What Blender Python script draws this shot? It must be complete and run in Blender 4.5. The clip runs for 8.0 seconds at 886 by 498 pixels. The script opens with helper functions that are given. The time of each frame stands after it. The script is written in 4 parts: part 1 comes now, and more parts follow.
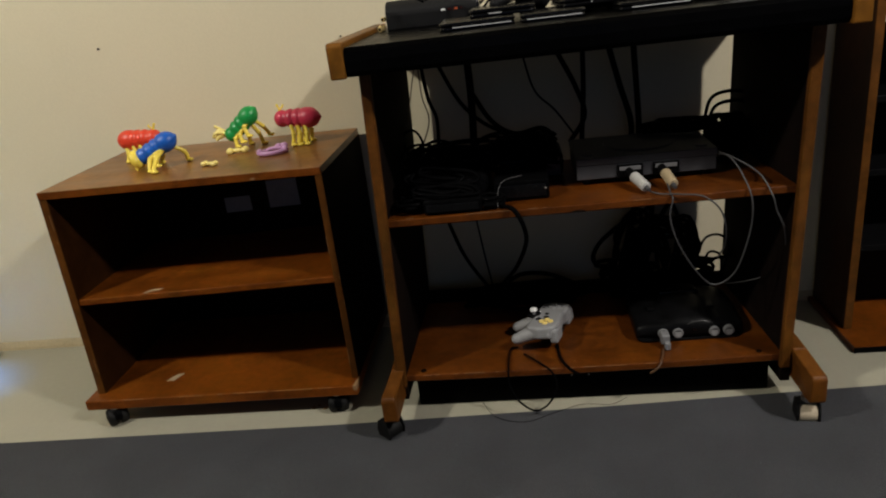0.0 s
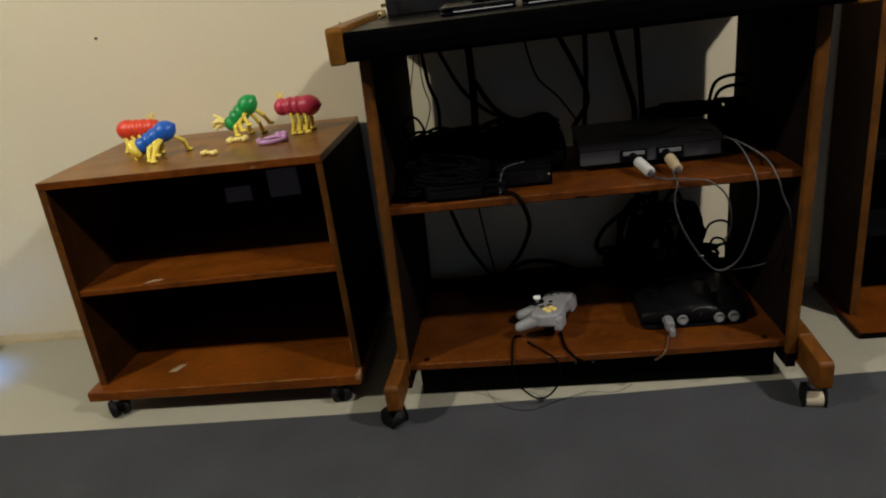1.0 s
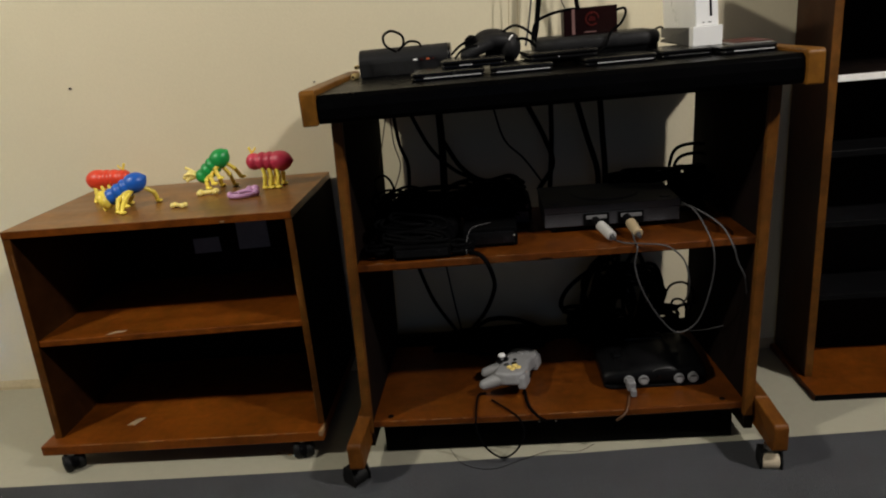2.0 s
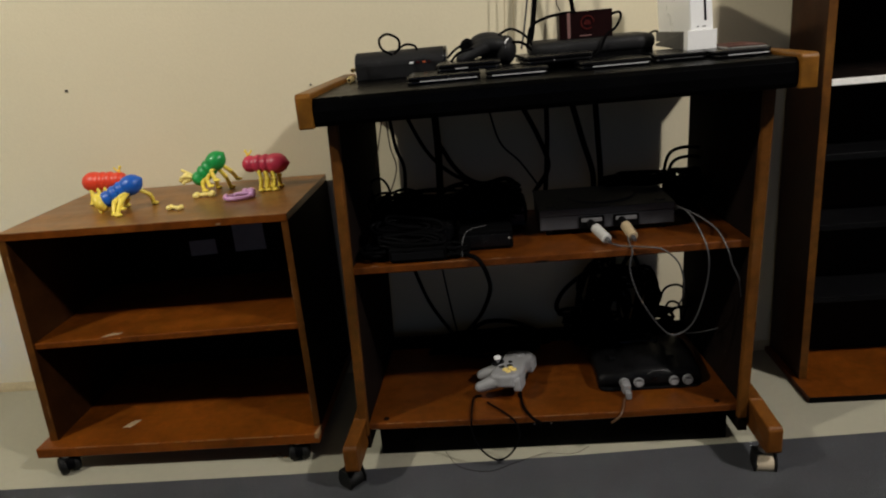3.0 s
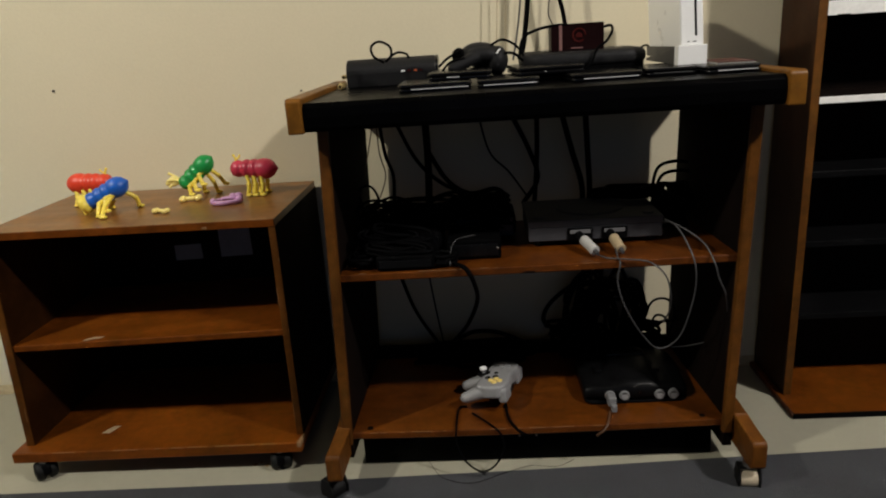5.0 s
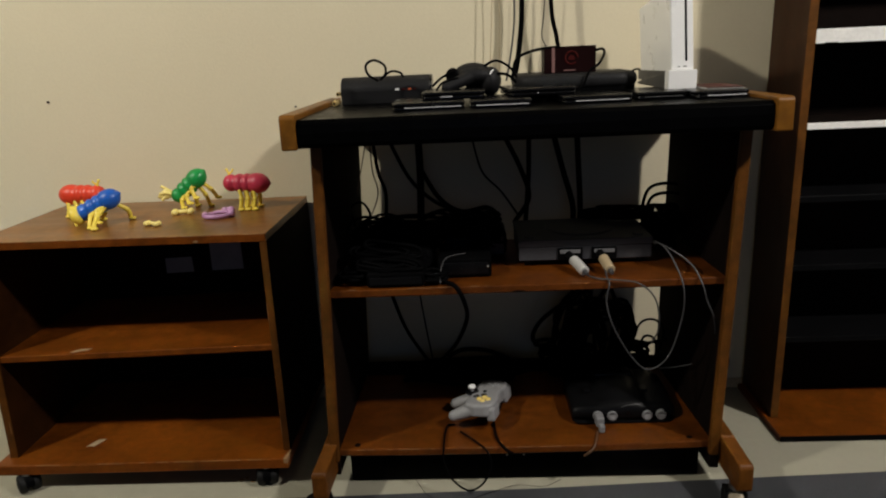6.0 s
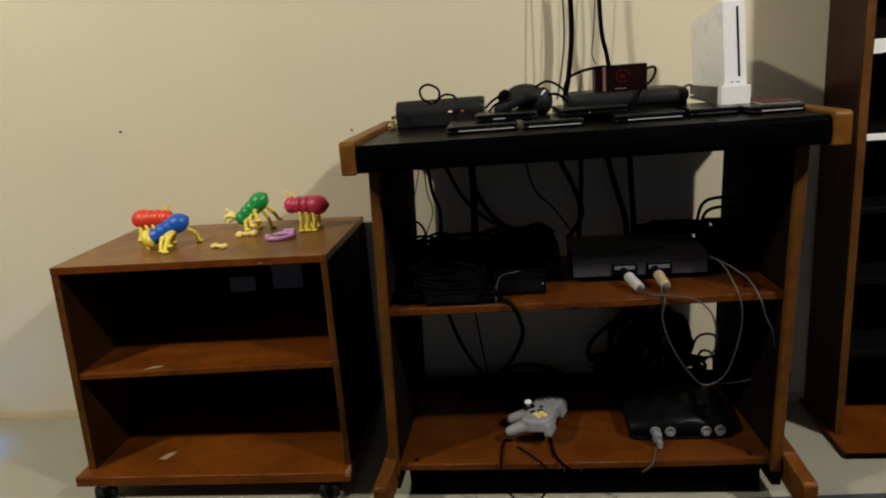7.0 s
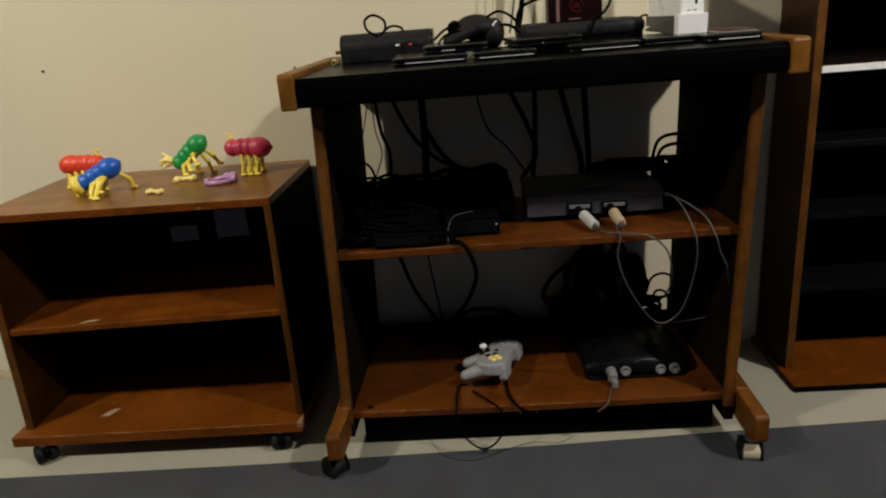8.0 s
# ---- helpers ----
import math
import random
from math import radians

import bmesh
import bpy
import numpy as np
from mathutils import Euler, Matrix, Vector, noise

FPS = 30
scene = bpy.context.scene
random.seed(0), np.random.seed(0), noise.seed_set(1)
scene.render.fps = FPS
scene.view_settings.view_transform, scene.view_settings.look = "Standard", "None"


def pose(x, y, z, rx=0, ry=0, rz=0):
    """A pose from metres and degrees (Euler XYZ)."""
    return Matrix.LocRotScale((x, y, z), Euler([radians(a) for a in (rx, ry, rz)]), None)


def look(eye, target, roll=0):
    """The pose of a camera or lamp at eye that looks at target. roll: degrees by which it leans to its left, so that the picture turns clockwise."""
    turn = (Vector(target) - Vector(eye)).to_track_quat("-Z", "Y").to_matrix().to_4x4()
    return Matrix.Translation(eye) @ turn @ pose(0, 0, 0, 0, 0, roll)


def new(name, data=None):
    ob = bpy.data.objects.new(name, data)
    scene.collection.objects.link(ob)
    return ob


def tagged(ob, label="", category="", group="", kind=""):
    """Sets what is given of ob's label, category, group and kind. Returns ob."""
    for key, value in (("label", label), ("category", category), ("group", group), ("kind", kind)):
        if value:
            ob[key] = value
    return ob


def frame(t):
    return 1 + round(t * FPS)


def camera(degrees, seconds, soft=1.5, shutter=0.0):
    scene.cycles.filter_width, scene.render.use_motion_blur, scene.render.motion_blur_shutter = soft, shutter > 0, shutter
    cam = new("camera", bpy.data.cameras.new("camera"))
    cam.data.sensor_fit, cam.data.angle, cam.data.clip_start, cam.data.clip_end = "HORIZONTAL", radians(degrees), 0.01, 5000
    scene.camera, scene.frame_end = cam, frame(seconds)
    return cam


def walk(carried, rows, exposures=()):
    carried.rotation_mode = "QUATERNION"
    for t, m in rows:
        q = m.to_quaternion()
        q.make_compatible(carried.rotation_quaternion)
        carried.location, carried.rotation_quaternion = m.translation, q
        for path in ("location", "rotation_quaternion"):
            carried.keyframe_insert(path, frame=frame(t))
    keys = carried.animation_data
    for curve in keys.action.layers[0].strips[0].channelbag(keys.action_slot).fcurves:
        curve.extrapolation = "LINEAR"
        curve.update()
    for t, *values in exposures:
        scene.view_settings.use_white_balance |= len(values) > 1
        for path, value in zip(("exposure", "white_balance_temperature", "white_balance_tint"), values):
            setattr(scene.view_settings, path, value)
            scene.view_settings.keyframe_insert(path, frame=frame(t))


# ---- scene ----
cam = camera(64.9, 8.0, soft=2.0, shutter=0.4)
PATH = [
    (0, (0.0681, 0.1201, 0.8877), (-0.1832, 1.9700, 0.1690), -7.19),
    (0.5, (0.0643, 0.1181, 0.8835), (-0.2090, 1.9700, 0.1657), -7.32),
    (1, (0.0643, 0.1277, 0.8750), (-0.1934, 1.9700, 0.1359), -7.71),
    (1.2, (0.0603, 0.1304, 0.8711), (-0.1853, 1.9700, 0.1630), -7.07),
    (1.5, (0.0624, 0.1264, 0.8798), (-0.1645, 1.9700, 0.2060), -6.40),
    (1.7, (0.0625, 0.1243, 0.8855), (-0.1257, 1.9700, 0.2486), -4.89),
    (2, (0.0755, 0.1155, 0.9009), (-0.0841, 1.9700, 0.2943), -5.49),
    (3.5, (0.0785, 0.1128, 0.9035), (-0.0548, 1.9700, 0.3043), -4.89),
    (4, (0.0792, 0.1178, 0.9002), (-0.0281, 1.9700, 0.3202), -4.21),
    (5.5, (0.0753, 0.1171, 0.8976), (-0.0383, 1.9700, 0.3342), -3.68),
    (6, (0.0807, 0.1127, 0.9022), (-0.0090, 1.9700, 0.3754), -2.69),
    (6.3, (0.0792, 0.1091, 0.8991), (-0.0132, 1.9700, 0.3865), -2.02),
    (6.5, (0.0839, 0.1064, 0.9048), (-0.0364, 1.9700, 0.3839), -2.44),
    (6.7, (0.0785, 0.1027, 0.9185), (-0.1136, 1.9700, 0.3917), -4.22),
    (7, (0.0700, 0.0856, 0.9267), (-0.1556, 1.9700, 0.4299), -4.58),
    (7.2, (0.0605, 0.0926, 0.9123), (-0.1683, 1.9700, 0.3702), -4.53),
    (7.5, (0.0552, 0.1137, 0.9008), (-0.0981, 1.9700, 0.3024), -3.91),
    (7.7, (0.0618, 0.1209, 0.8908), (-0.0734, 1.9700, 0.2777), -4.27),
    (8, (0.0787, 0.1316, 0.8858), (-0.0366, 1.9700, 0.2619), -4.71),
]
walk(cam, [(t, look(eye, target, roll)) for t, eye, target, roll in PATH])

# ---- light ----
world = bpy.data.worlds.new("world")
scene.world = world
world.use_nodes = True
world.node_tree.nodes["Background"].inputs[0].default_value = (0.004, 0.004, 0.005, 1)
world.node_tree.nodes["Background"].inputs[1].default_value = 0.3


def area(name, eye, target, power, size, colour, spread=180.0):
    data = bpy.data.lights.new(name, "AREA")
    data.shape, data.size, data.energy, data.color, data.spread = "DISK", size, power, colour, radians(spread)
    ob = new(name, data)
    ob.matrix_world = look(eye, target)
    return ob


LAMP_L = (-2.0, 0.1, 2.55)
LAMP_R = (2.1, 0.1, 2.55)
for spot, power, tint in ((LAMP_L, 178, (1.0, 0.945, 0.82)), (LAMP_R, 228, (1.0, 0.942, 0.88))):
    bulb = bpy.data.lights.new("ceiling_lamp_light", "POINT")
    bulb.energy, bulb.shadow_soft_size, bulb.color = power, 0.075, tint
    new("ceiling_lamp_light", bulb).location = spot
# Added narrow blue beam for the floor glow; its source is made up.
area("floor_glow_beam", (-2.93, 1.46, 1.1), (-1.62, 1.605, 0.0), 1.6, 0.18, (0.08, 0.30, 1.0), 8)
# Added bluish fill from behind the camera, no source seen there.
area("back_fill_light", (0.2, -3.36, 1.45), (0.2, 1.8, 0.7), 2.8, 1.5, (0.20, 0.44, 1.0))
scene.view_settings.exposure = 0.0


# ---- materials ----
def material(name, colour, rough=0.5, metal=0.0, vary=0.12, scale=12.0, grain=(1, 1, 1), fine=90.0, bump=0.1, spec=0.5, second=None, coat=0.0):
    """A surface with broad patches, fine grain, uneven gloss and a slight relief."""
    m = bpy.data.materials.new(name)
    m.use_nodes = True
    nt = m.node_tree
    n, l = nt.nodes, nt.links
    b = n["Principled BSDF"]
    b.inputs["Metallic"].default_value = metal
    b.inputs["Specular IOR Level"].default_value = spec
    b.inputs["Coat Weight"].default_value = coat
    tc, mp = n.new("ShaderNodeTexCoord"), n.new("ShaderNodeMapping")
    mp.inputs["Scale"].default_value = grain
    l.new(tc.outputs["Object"], mp.inputs["Vector"])
    broad, small = n.new("ShaderNodeTexNoise"), n.new("ShaderNodeTexNoise")
    broad.inputs["Scale"].default_value, broad.inputs["Detail"].default_value = scale, 4
    small.inputs["Scale"].default_value, small.inputs["Detail"].default_value = fine, 3
    l.new(mp.outputs[0], broad.inputs["Vector"])
    l.new(mp.outputs[0], small.inputs["Vector"])
    mix = n.new("ShaderNodeMix")
    mix.data_type = "RGBA"
    dark = second or [c * (1 - 2.2 * vary) for c in colour]
    mix.inputs["A"].default_value, mix.inputs["B"].default_value = (*dark, 1), (*[min(1, c * (1 + vary)) for c in colour], 1)
    add = n.new("ShaderNodeMath")
    add.operation = "MULTIPLY_ADD"
    add.inputs[1].default_value, add.inputs[2].default_value = 0.45, 0.0
    l.new(small.outputs["Fac"], add.inputs[0])
    add2 = n.new("ShaderNodeMath")
    add2.operation = "MULTIPLY_ADD"
    add2.inputs[1].default_value = 0.6
    l.new(broad.outputs["Fac"], add2.inputs[0])
    l.new(add.outputs[0], add2.inputs[2])
    l.new(add2.outputs[0], mix.inputs["Factor"])
    l.new(mix.outputs["Result"], b.inputs["Base Color"])
    rr = n.new("ShaderNodeMapRange")
    rr.inputs["To Min"].default_value, rr.inputs["To Max"].default_value = max(0.03, rough - 0.12), min(1, rough + 0.12)
    l.new(broad.outputs["Fac"], rr.inputs["Value"])
    l.new(rr.outputs[0], b.inputs["Roughness"])
    bp = n.new("ShaderNodeBump")
    bp.inputs["Strength"].default_value, bp.inputs["Distance"].default_value = bump, 0.002
    l.new(small.outputs["Fac"], bp.inputs["Height"])
    l.new(bp.outputs[0], b.inputs["Normal"])
    return m


def wood_material(name, colour, dark, along=0, rough=0.42, spec=0.2):
    """Veneer: streaks along the grain, with worn and darkened blotches over them."""
    grain = [16.0, 16.0, 16.0]
    grain[along] = 1.8
    m = material(name, colour, rough, vary=0.24, scale=1.3, grain=grain, fine=6.0, bump=0.05, second=dark, spec=spec)
    n, l = m.node_tree.nodes, m.node_tree.links
    b = n["Principled BSDF"]
    base = b.inputs["Base Color"].links[0].from_socket
    tc, blot, fleck = n.new("ShaderNodeTexCoord"), n.new("ShaderNodeTexNoise"), n.new("ShaderNodeTexNoise")
    blot.inputs["Scale"].default_value, blot.inputs["Detail"].default_value, blot.inputs["Roughness"].default_value = 9.0, 5, 0.62
    fleck.inputs["Scale"].default_value, fleck.inputs["Detail"].default_value = 55.0, 4
    span, span2 = n.new("ShaderNodeMapRange"), n.new("ShaderNodeMapRange")
    for noise, rng, lo, hi, a, z in ((blot, span, 0.32, 0.68, 0.66, 1.20), (fleck, span2, 0.35, 0.65, 0.82, 1.14)):
        l.new(tc.outputs["Object"], noise.inputs["Vector"])
        l.new(noise.outputs["Fac"], rng.inputs["Value"])
        for key, value in (("From Min", lo), ("From Max", hi), ("To Min", a), ("To Max", z)):
            rng.inputs[key].default_value = value
    both = n.new("ShaderNodeMath")
    both.operation = "MULTIPLY"
    l.new(span.outputs[0], both.inputs[0])
    l.new(span2.outputs[0], both.inputs[1])
    scale = n.new("ShaderNodeVectorMath")
    scale.operation = "SCALE"
    l.new(base, scale.inputs[0])
    l.new(both.outputs[0], scale.inputs["Scale"])
    l.new(scale.outputs[0], b.inputs["Base Color"])
    return m


M = {
    "wall": material("cream_wall_paint", (0.72, 0.645, 0.462), 0.75, vary=0.05, scale=2.5, fine=160, bump=0.12, spec=0.25),
    "lino": material("pale_linoleum", (0.36, 0.343, 0.262), 0.42, vary=0.07, scale=5, fine=60, bump=0.04),
    "carpet": material("grey_carpet", (0.053, 0.055, 0.060), 0.95, vary=0.22, scale=7, fine=420, bump=0.8, spec=0.1),
    "cove": material("yellowed_cove_paint", (0.56, 0.46, 0.285), 0.75, vary=0.22, scale=14, fine=120, bump=0.2, spec=0.25),
    # Unseen ceiling and room walls, coloured very dark to keep bounce light low.
    "ceiling": material("low_bounce_ceiling", (0.050, 0.050, 0.050), 0.9, vary=0.05, scale=3),
    "room": material("low_bounce_wall", (0.035, 0.035, 0.036), 0.85, vary=0.06, scale=2),
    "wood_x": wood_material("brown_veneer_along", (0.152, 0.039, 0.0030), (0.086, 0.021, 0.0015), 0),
    # Side veneer darkened well below the edge veneer to hold the shelf's inner shade.
    "shaded_side_wood": wood_material("shaded_upright_veneer", (0.027, 0.009, 0.0019), (0.015, 0.0048, 0.001), 2),
    "wood_edge": wood_material("brown_edge_veneer", (0.100, 0.034, 0.0045), (0.058, 0.019, 0.0025), 2),
    "top_wood": wood_material("worn_walnut_top", (0.228, 0.097, 0.020), (0.142, 0.054, 0.010), 0, 0.34, 0.4),
    "arm_wood": wood_material("golden_oak_edge", (0.175, 0.072, 0.0085), (0.098, 0.036, 0.004), 1, 0.4),
    "post_wood": wood_material("brown_post_edge", (0.110, 0.039, 0.005), (0.065, 0.022, 0.003), 2, 0.45),
    "desk_wood": wood_material("red_brown_shelf", (0.114, 0.0305, 0.0027), (0.053, 0.0132, 0.0011), 0, 0.36, 0.32),
    "foot_wood": wood_material("golden_brown_foot", (0.122, 0.041, 0.0048), (0.072, 0.023, 0.0026), 1, 0.45),
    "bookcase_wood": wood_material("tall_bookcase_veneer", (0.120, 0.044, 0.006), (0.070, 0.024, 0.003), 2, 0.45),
    # Same veneer as the edge band, darkened for the desk's shadow on it.
    "shaded_bookcase_side": wood_material("tall_bookcase_shaded_veneer", (0.036, 0.0115, 0.0020), (0.020, 0.0058, 0.0010), 2, 0.5),
    # Near-black veneer: shade of interiors painted in; also serves nicks and scuffs.
    "dark_shaded_wood": wood_material("dark_shaded_veneer", (0.0060, 0.0032, 0.0023), (0.0034, 0.0018, 0.0012), 2, 0.8, 0.06),
    "chip": material("bare_chipboard", (0.24, 0.13, 0.055), 0.9, vary=0.2, scale=90, fine=300),
    "black_top": material("black_laminate", (0.0012, 0.0012, 0.0014), 0.30, vary=0.3, scale=14, fine=200, bump=0.03, spec=0.03),
    "black": material("black_plastic", (0.0025, 0.0025, 0.0028), 0.42, vary=0.3, scale=20, fine=250, bump=0.1, spec=0.015),
    "gloss": material("glossy_black_plastic", (0.003, 0.003, 0.0035), 0.24, vary=0.3, scale=20, fine=250, bump=0.02, spec=0.35),
    "matte_black": material("matte_black_plastic", (0.009, 0.009, 0.010), 0.62, vary=0.2, scale=30, fine=300, spec=0.2),
    "rubber": material("black_rubber", (0.004, 0.004, 0.004), 0.6, vary=0.3, scale=30, fine=250, spec=0.2),
    "cable": material("black_cable", (0.0022, 0.0022, 0.0025), 0.55, vary=0.3, scale=30, fine=250, spec=0.015),
    "grey_cable": material("grey_cable_jacket", (0.054, 0.053, 0.055), 0.5, vary=0.2, scale=30, fine=250),
    "brown_cable": material("tan_cable_jacket", (0.10, 0.045, 0.02), 0.5, vary=0.2, scale=30, fine=250),
    "console": material("grey_console_plastic", (0.048, 0.049, 0.055), 0.55, vary=0.1, scale=20, fine=500, bump=0.15),
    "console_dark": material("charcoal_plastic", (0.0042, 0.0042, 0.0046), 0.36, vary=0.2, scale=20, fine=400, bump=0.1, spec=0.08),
    "pad": material("pad_grey_plastic", (0.27, 0.27, 0.275), 0.5, vary=0.1, scale=20, fine=400, bump=0.1),
    "port": material("port_grey_plastic", (0.19, 0.19, 0.195), 0.5, vary=0.12, scale=60, fine=400),
    "plug_white": material("white_plug_plastic", (0.52, 0.51, 0.48), 0.5, vary=0.1, scale=60, fine=300),
    "plug_beige": material("beige_plug_plastic", (0.45, 0.35, 0.21), 0.5, vary=0.1, scale=60, fine=300),
    "white": material("white_gloss_plastic", (0.88, 0.88, 0.87), 0.3, vary=0.03, scale=20, fine=200, bump=0.02),
    "stand": material("grey_stand_plastic", (0.05, 0.05, 0.05), 0.45, vary=0.1, scale=20, fine=200),
    "white_edge": material("worn_white_edge", (0.88, 0.87, 0.83), 0.6, vary=0.14, scale=35, fine=120, bump=0.2),
    "paper": material("white_paper", (0.62, 0.60, 0.56), 0.8, vary=0.08, scale=20),
    "yellow": material("yellow_plastic", (0.95, 0.74, 0.10), 0.35, vary=0.08, scale=40),
    "c_yellow": material("golden_button", (0.88, 0.66, 0.20), 0.35, vary=0.05, scale=40),
    "bone": material("pale_yellow_plastic", (0.92, 0.76, 0.24), 0.35, vary=0.06, scale=40),
    "red": material("red_toy_plastic", (0.74, 0.055, 0.022), 0.38, vary=0.06, scale=40),
    "blue": material("blue_toy_plastic", (0.008, 0.105, 0.50), 0.38, vary=0.06, scale=40),
    "green": material("green_toy_plastic", (0.008, 0.29, 0.060), 0.38, vary=0.06, scale=40),
    "crimson": material("crimson_toy_plastic", (0.54, 0.034, 0.075), 0.38, vary=0.06, scale=40),
    "violet": material("lilac_plastic", (0.70, 0.38, 0.68), 0.35, vary=0.06, scale=40),
    "box_red": material("dark_red_card", (0.0085, 0.0020, 0.0020), 0.4, vary=0.2, scale=40, spec=0.08),
    "logo_red": material("red_print", (0.048, 0.006, 0.005), 0.45, vary=0.15, scale=60, spec=0.1),
    "orange_print": material("orange_print", (0.50, 0.10, 0.03), 0.45, vary=0.15, scale=60),
    "spine": material("grey_case_sleeve", (0.58, 0.58, 0.60), 0.25, vary=0.1, scale=60),
    "cover_red": material("worn_red_cover_paper", (0.075, 0.017, 0.013), 0.45, vary=0.3, scale=30, spec=0.2, second=(0.030, 0.010, 0.009)),
    "pink_print": material("faded_pink_print", (0.20, 0.10, 0.09), 0.5, vary=0.15, scale=60),
    "beige_roller": material("dirty_beige_roller", (0.55, 0.46, 0.33), 0.6, vary=0.25, scale=50),
    # Pale tone for board edges: rubbed wear mixed with painted edge highlights.
    "worn_highlit_edge": material("rubbed_highlit_wood", (0.25, 0.12, 0.045), 0.6, vary=0.25, scale=60),
    "sticker": material("yellowed_sticker", (0.33, 0.23, 0.13), 0.8, vary=0.2, scale=80),
    "grey_card": material("grey_paper_label", (0.27, 0.28, 0.30), 0.8, vary=0.15, scale=25),
    "brass": material("worn_brass", (0.62, 0.47, 0.20), 0.4, 0.6, vary=0.15, scale=80),
    "metal": material("dull_metal", (0.45, 0.43, 0.4), 0.4, 1.0, vary=0.1, scale=60),
    "nail": material("dark_nail_hole", (0.03, 0.02, 0.015), 0.7, vary=0.1, scale=60),
}


for key, name, tint, power in (("glow", "lit_diffuser", (1.0, 0.95, 0.85, 1), 6.0),):
    M[key] = bpy.data.materials.new(name)
    M[key].use_nodes = True
    M[key].node_tree.nodes["Principled BSDF"].inputs["Emission Color"].default_value = tint
    M[key].node_tree.nodes["Principled BSDF"].inputs["Emission Strength"].default_value = power
M["glass"] = bpy.data.materials.new("window_glass")
M["glass"].use_nodes = True
M["glass"].node_tree.nodes["Principled BSDF"].inputs["Transmission Weight"].default_value = 1.0
M["glass"].node_tree.nodes["Principled BSDF"].inputs["Roughness"].default_value = 0.02


# ---- mesh helpers ----
def part(name, bm, mat, parent=None, label="", smooth=False):
    """One mesh object from a bmesh, under a thing or a part."""
    if smooth:
        for f in bm.faces:
            f.smooth = True
    me = bpy.data.meshes.new(name)
    bm.to_mesh(me)
    bm.free()
    me.materials.append(M[mat] if isinstance(mat, str) else mat)
    ob = new(name, me)
    if parent is not None:
        ob.parent = parent
        ob.matrix_parent_inverse = parent.matrix_basis.inverted()
    if label:
        tagged(ob, label)
    return ob


def thing(name, place, label, category, group="", kind="", turn=0.0):
    ob = new(name)
    ob.empty_display_size = 0.05
    ob.matrix_basis = pose(*place, 0, 0, turn)
    return tagged(ob, label, category, group, kind)


def box(a, b, bevel=0.0, bm=None, seg=2):
    bm = bm or bmesh.new()
    made = bmesh.ops.create_cube(bm, size=1)["verts"]
    for v in made:
        v.co = Vector([a[k] + (v.co[k] + 0.5) * (b[k] - a[k]) for k in range(3)])
    if bevel:
        edges = list({e for v in made for e in v.link_edges})
        bmesh.ops.bevel(bm, geom=edges, offset=bevel, segments=seg, affect="EDGES", profile=0.5)
    return bm


def rod(a, b, r, r2=None, seg=16, bm=None, bevel=0.0):
    bm = bm or bmesh.new()
    a, b = Vector(a), Vector(b)
    way = b - a
    m = Matrix.Translation((a + b) / 2) @ way.to_track_quat("Z", "Y").to_matrix().to_4x4()
    made = bmesh.ops.create_cone(bm, cap_ends=True, segments=seg, radius1=r, radius2=r if r2 is None else r2, depth=way.length, matrix=m)["verts"]
    if bevel:
        edges = [e for e in {e for v in made for e in v.link_edges} if len(e.link_faces) == 2 and any(len(f.verts) > 4 for f in e.link_faces)]
        bmesh.ops.bevel(bm, geom=edges, offset=bevel, segments=2, affect="EDGES", profile=0.5)
    return bm


def blob(centre, size, bm=None, m=None, u=18, v=12):
    bm = bm or bmesh.new()
    m = Matrix.Translation(centre) @ (m or Matrix()) @ Matrix.Diagonal((*size, 1))
    bmesh.ops.create_uvsphere(bm, u_segments=u, v_segments=v, radius=1, matrix=m)
    return bm


def prism(outline, lo, hi, axis="z", bevel=0.0, seg=2, rim=False):
    """An outline of 2D points pushed out along an axis: xy for z, yz for x, xz for y."""
    bm = bmesh.new()
    put = {"z": lambda p, d: (p[0], p[1], d), "x": lambda p, d: (d, p[0], p[1]), "y": lambda p, d: (p[0], d, p[1])}[axis]
    vs = [bm.verts.new(put(p, lo)) for p in outline]
    f = bm.faces.new(vs)
    res = bmesh.ops.extrude_face_region(bm, geom=[f])
    for g in res["geom"]:
        if isinstance(g, bmesh.types.BMVert):
            g.co = Vector(put(outline[0], hi)) - Vector(put(outline[0], lo)) + g.co
    bmesh.ops.recalc_face_normals(bm, faces=bm.faces)
    if bevel:
        k = "xyz".index(axis)
        edges = [e for e in bm.edges if not rim or abs(e.verts[0].co[k] - e.verts[1].co[k]) < 1e-6]
        bmesh.ops.bevel(bm, geom=edges, offset=bevel, segments=seg, affect="EDGES", profile=0.5)
    return bm


def smooth_line(points, steps=8):
    p = [Vector(q) for q in points]
    p = [2 * p[0] - p[1], *p, 2 * p[-1] - p[-2]]
    out = []
    for i in range(1, len(p) - 2):
        for s in range(steps):
            t = s / steps
            out.append(0.5 * ((2 * p[i]) + (p[i + 1] - p[i - 1]) * t + (2 * p[i - 1] - 5 * p[i] + 4 * p[i + 1] - p[i + 2]) * t * t + (3 * p[i] - p[i - 1] - 3 * p[i + 1] + p[i + 2]) * t ** 3))
    out.append(p[-2])
    return out


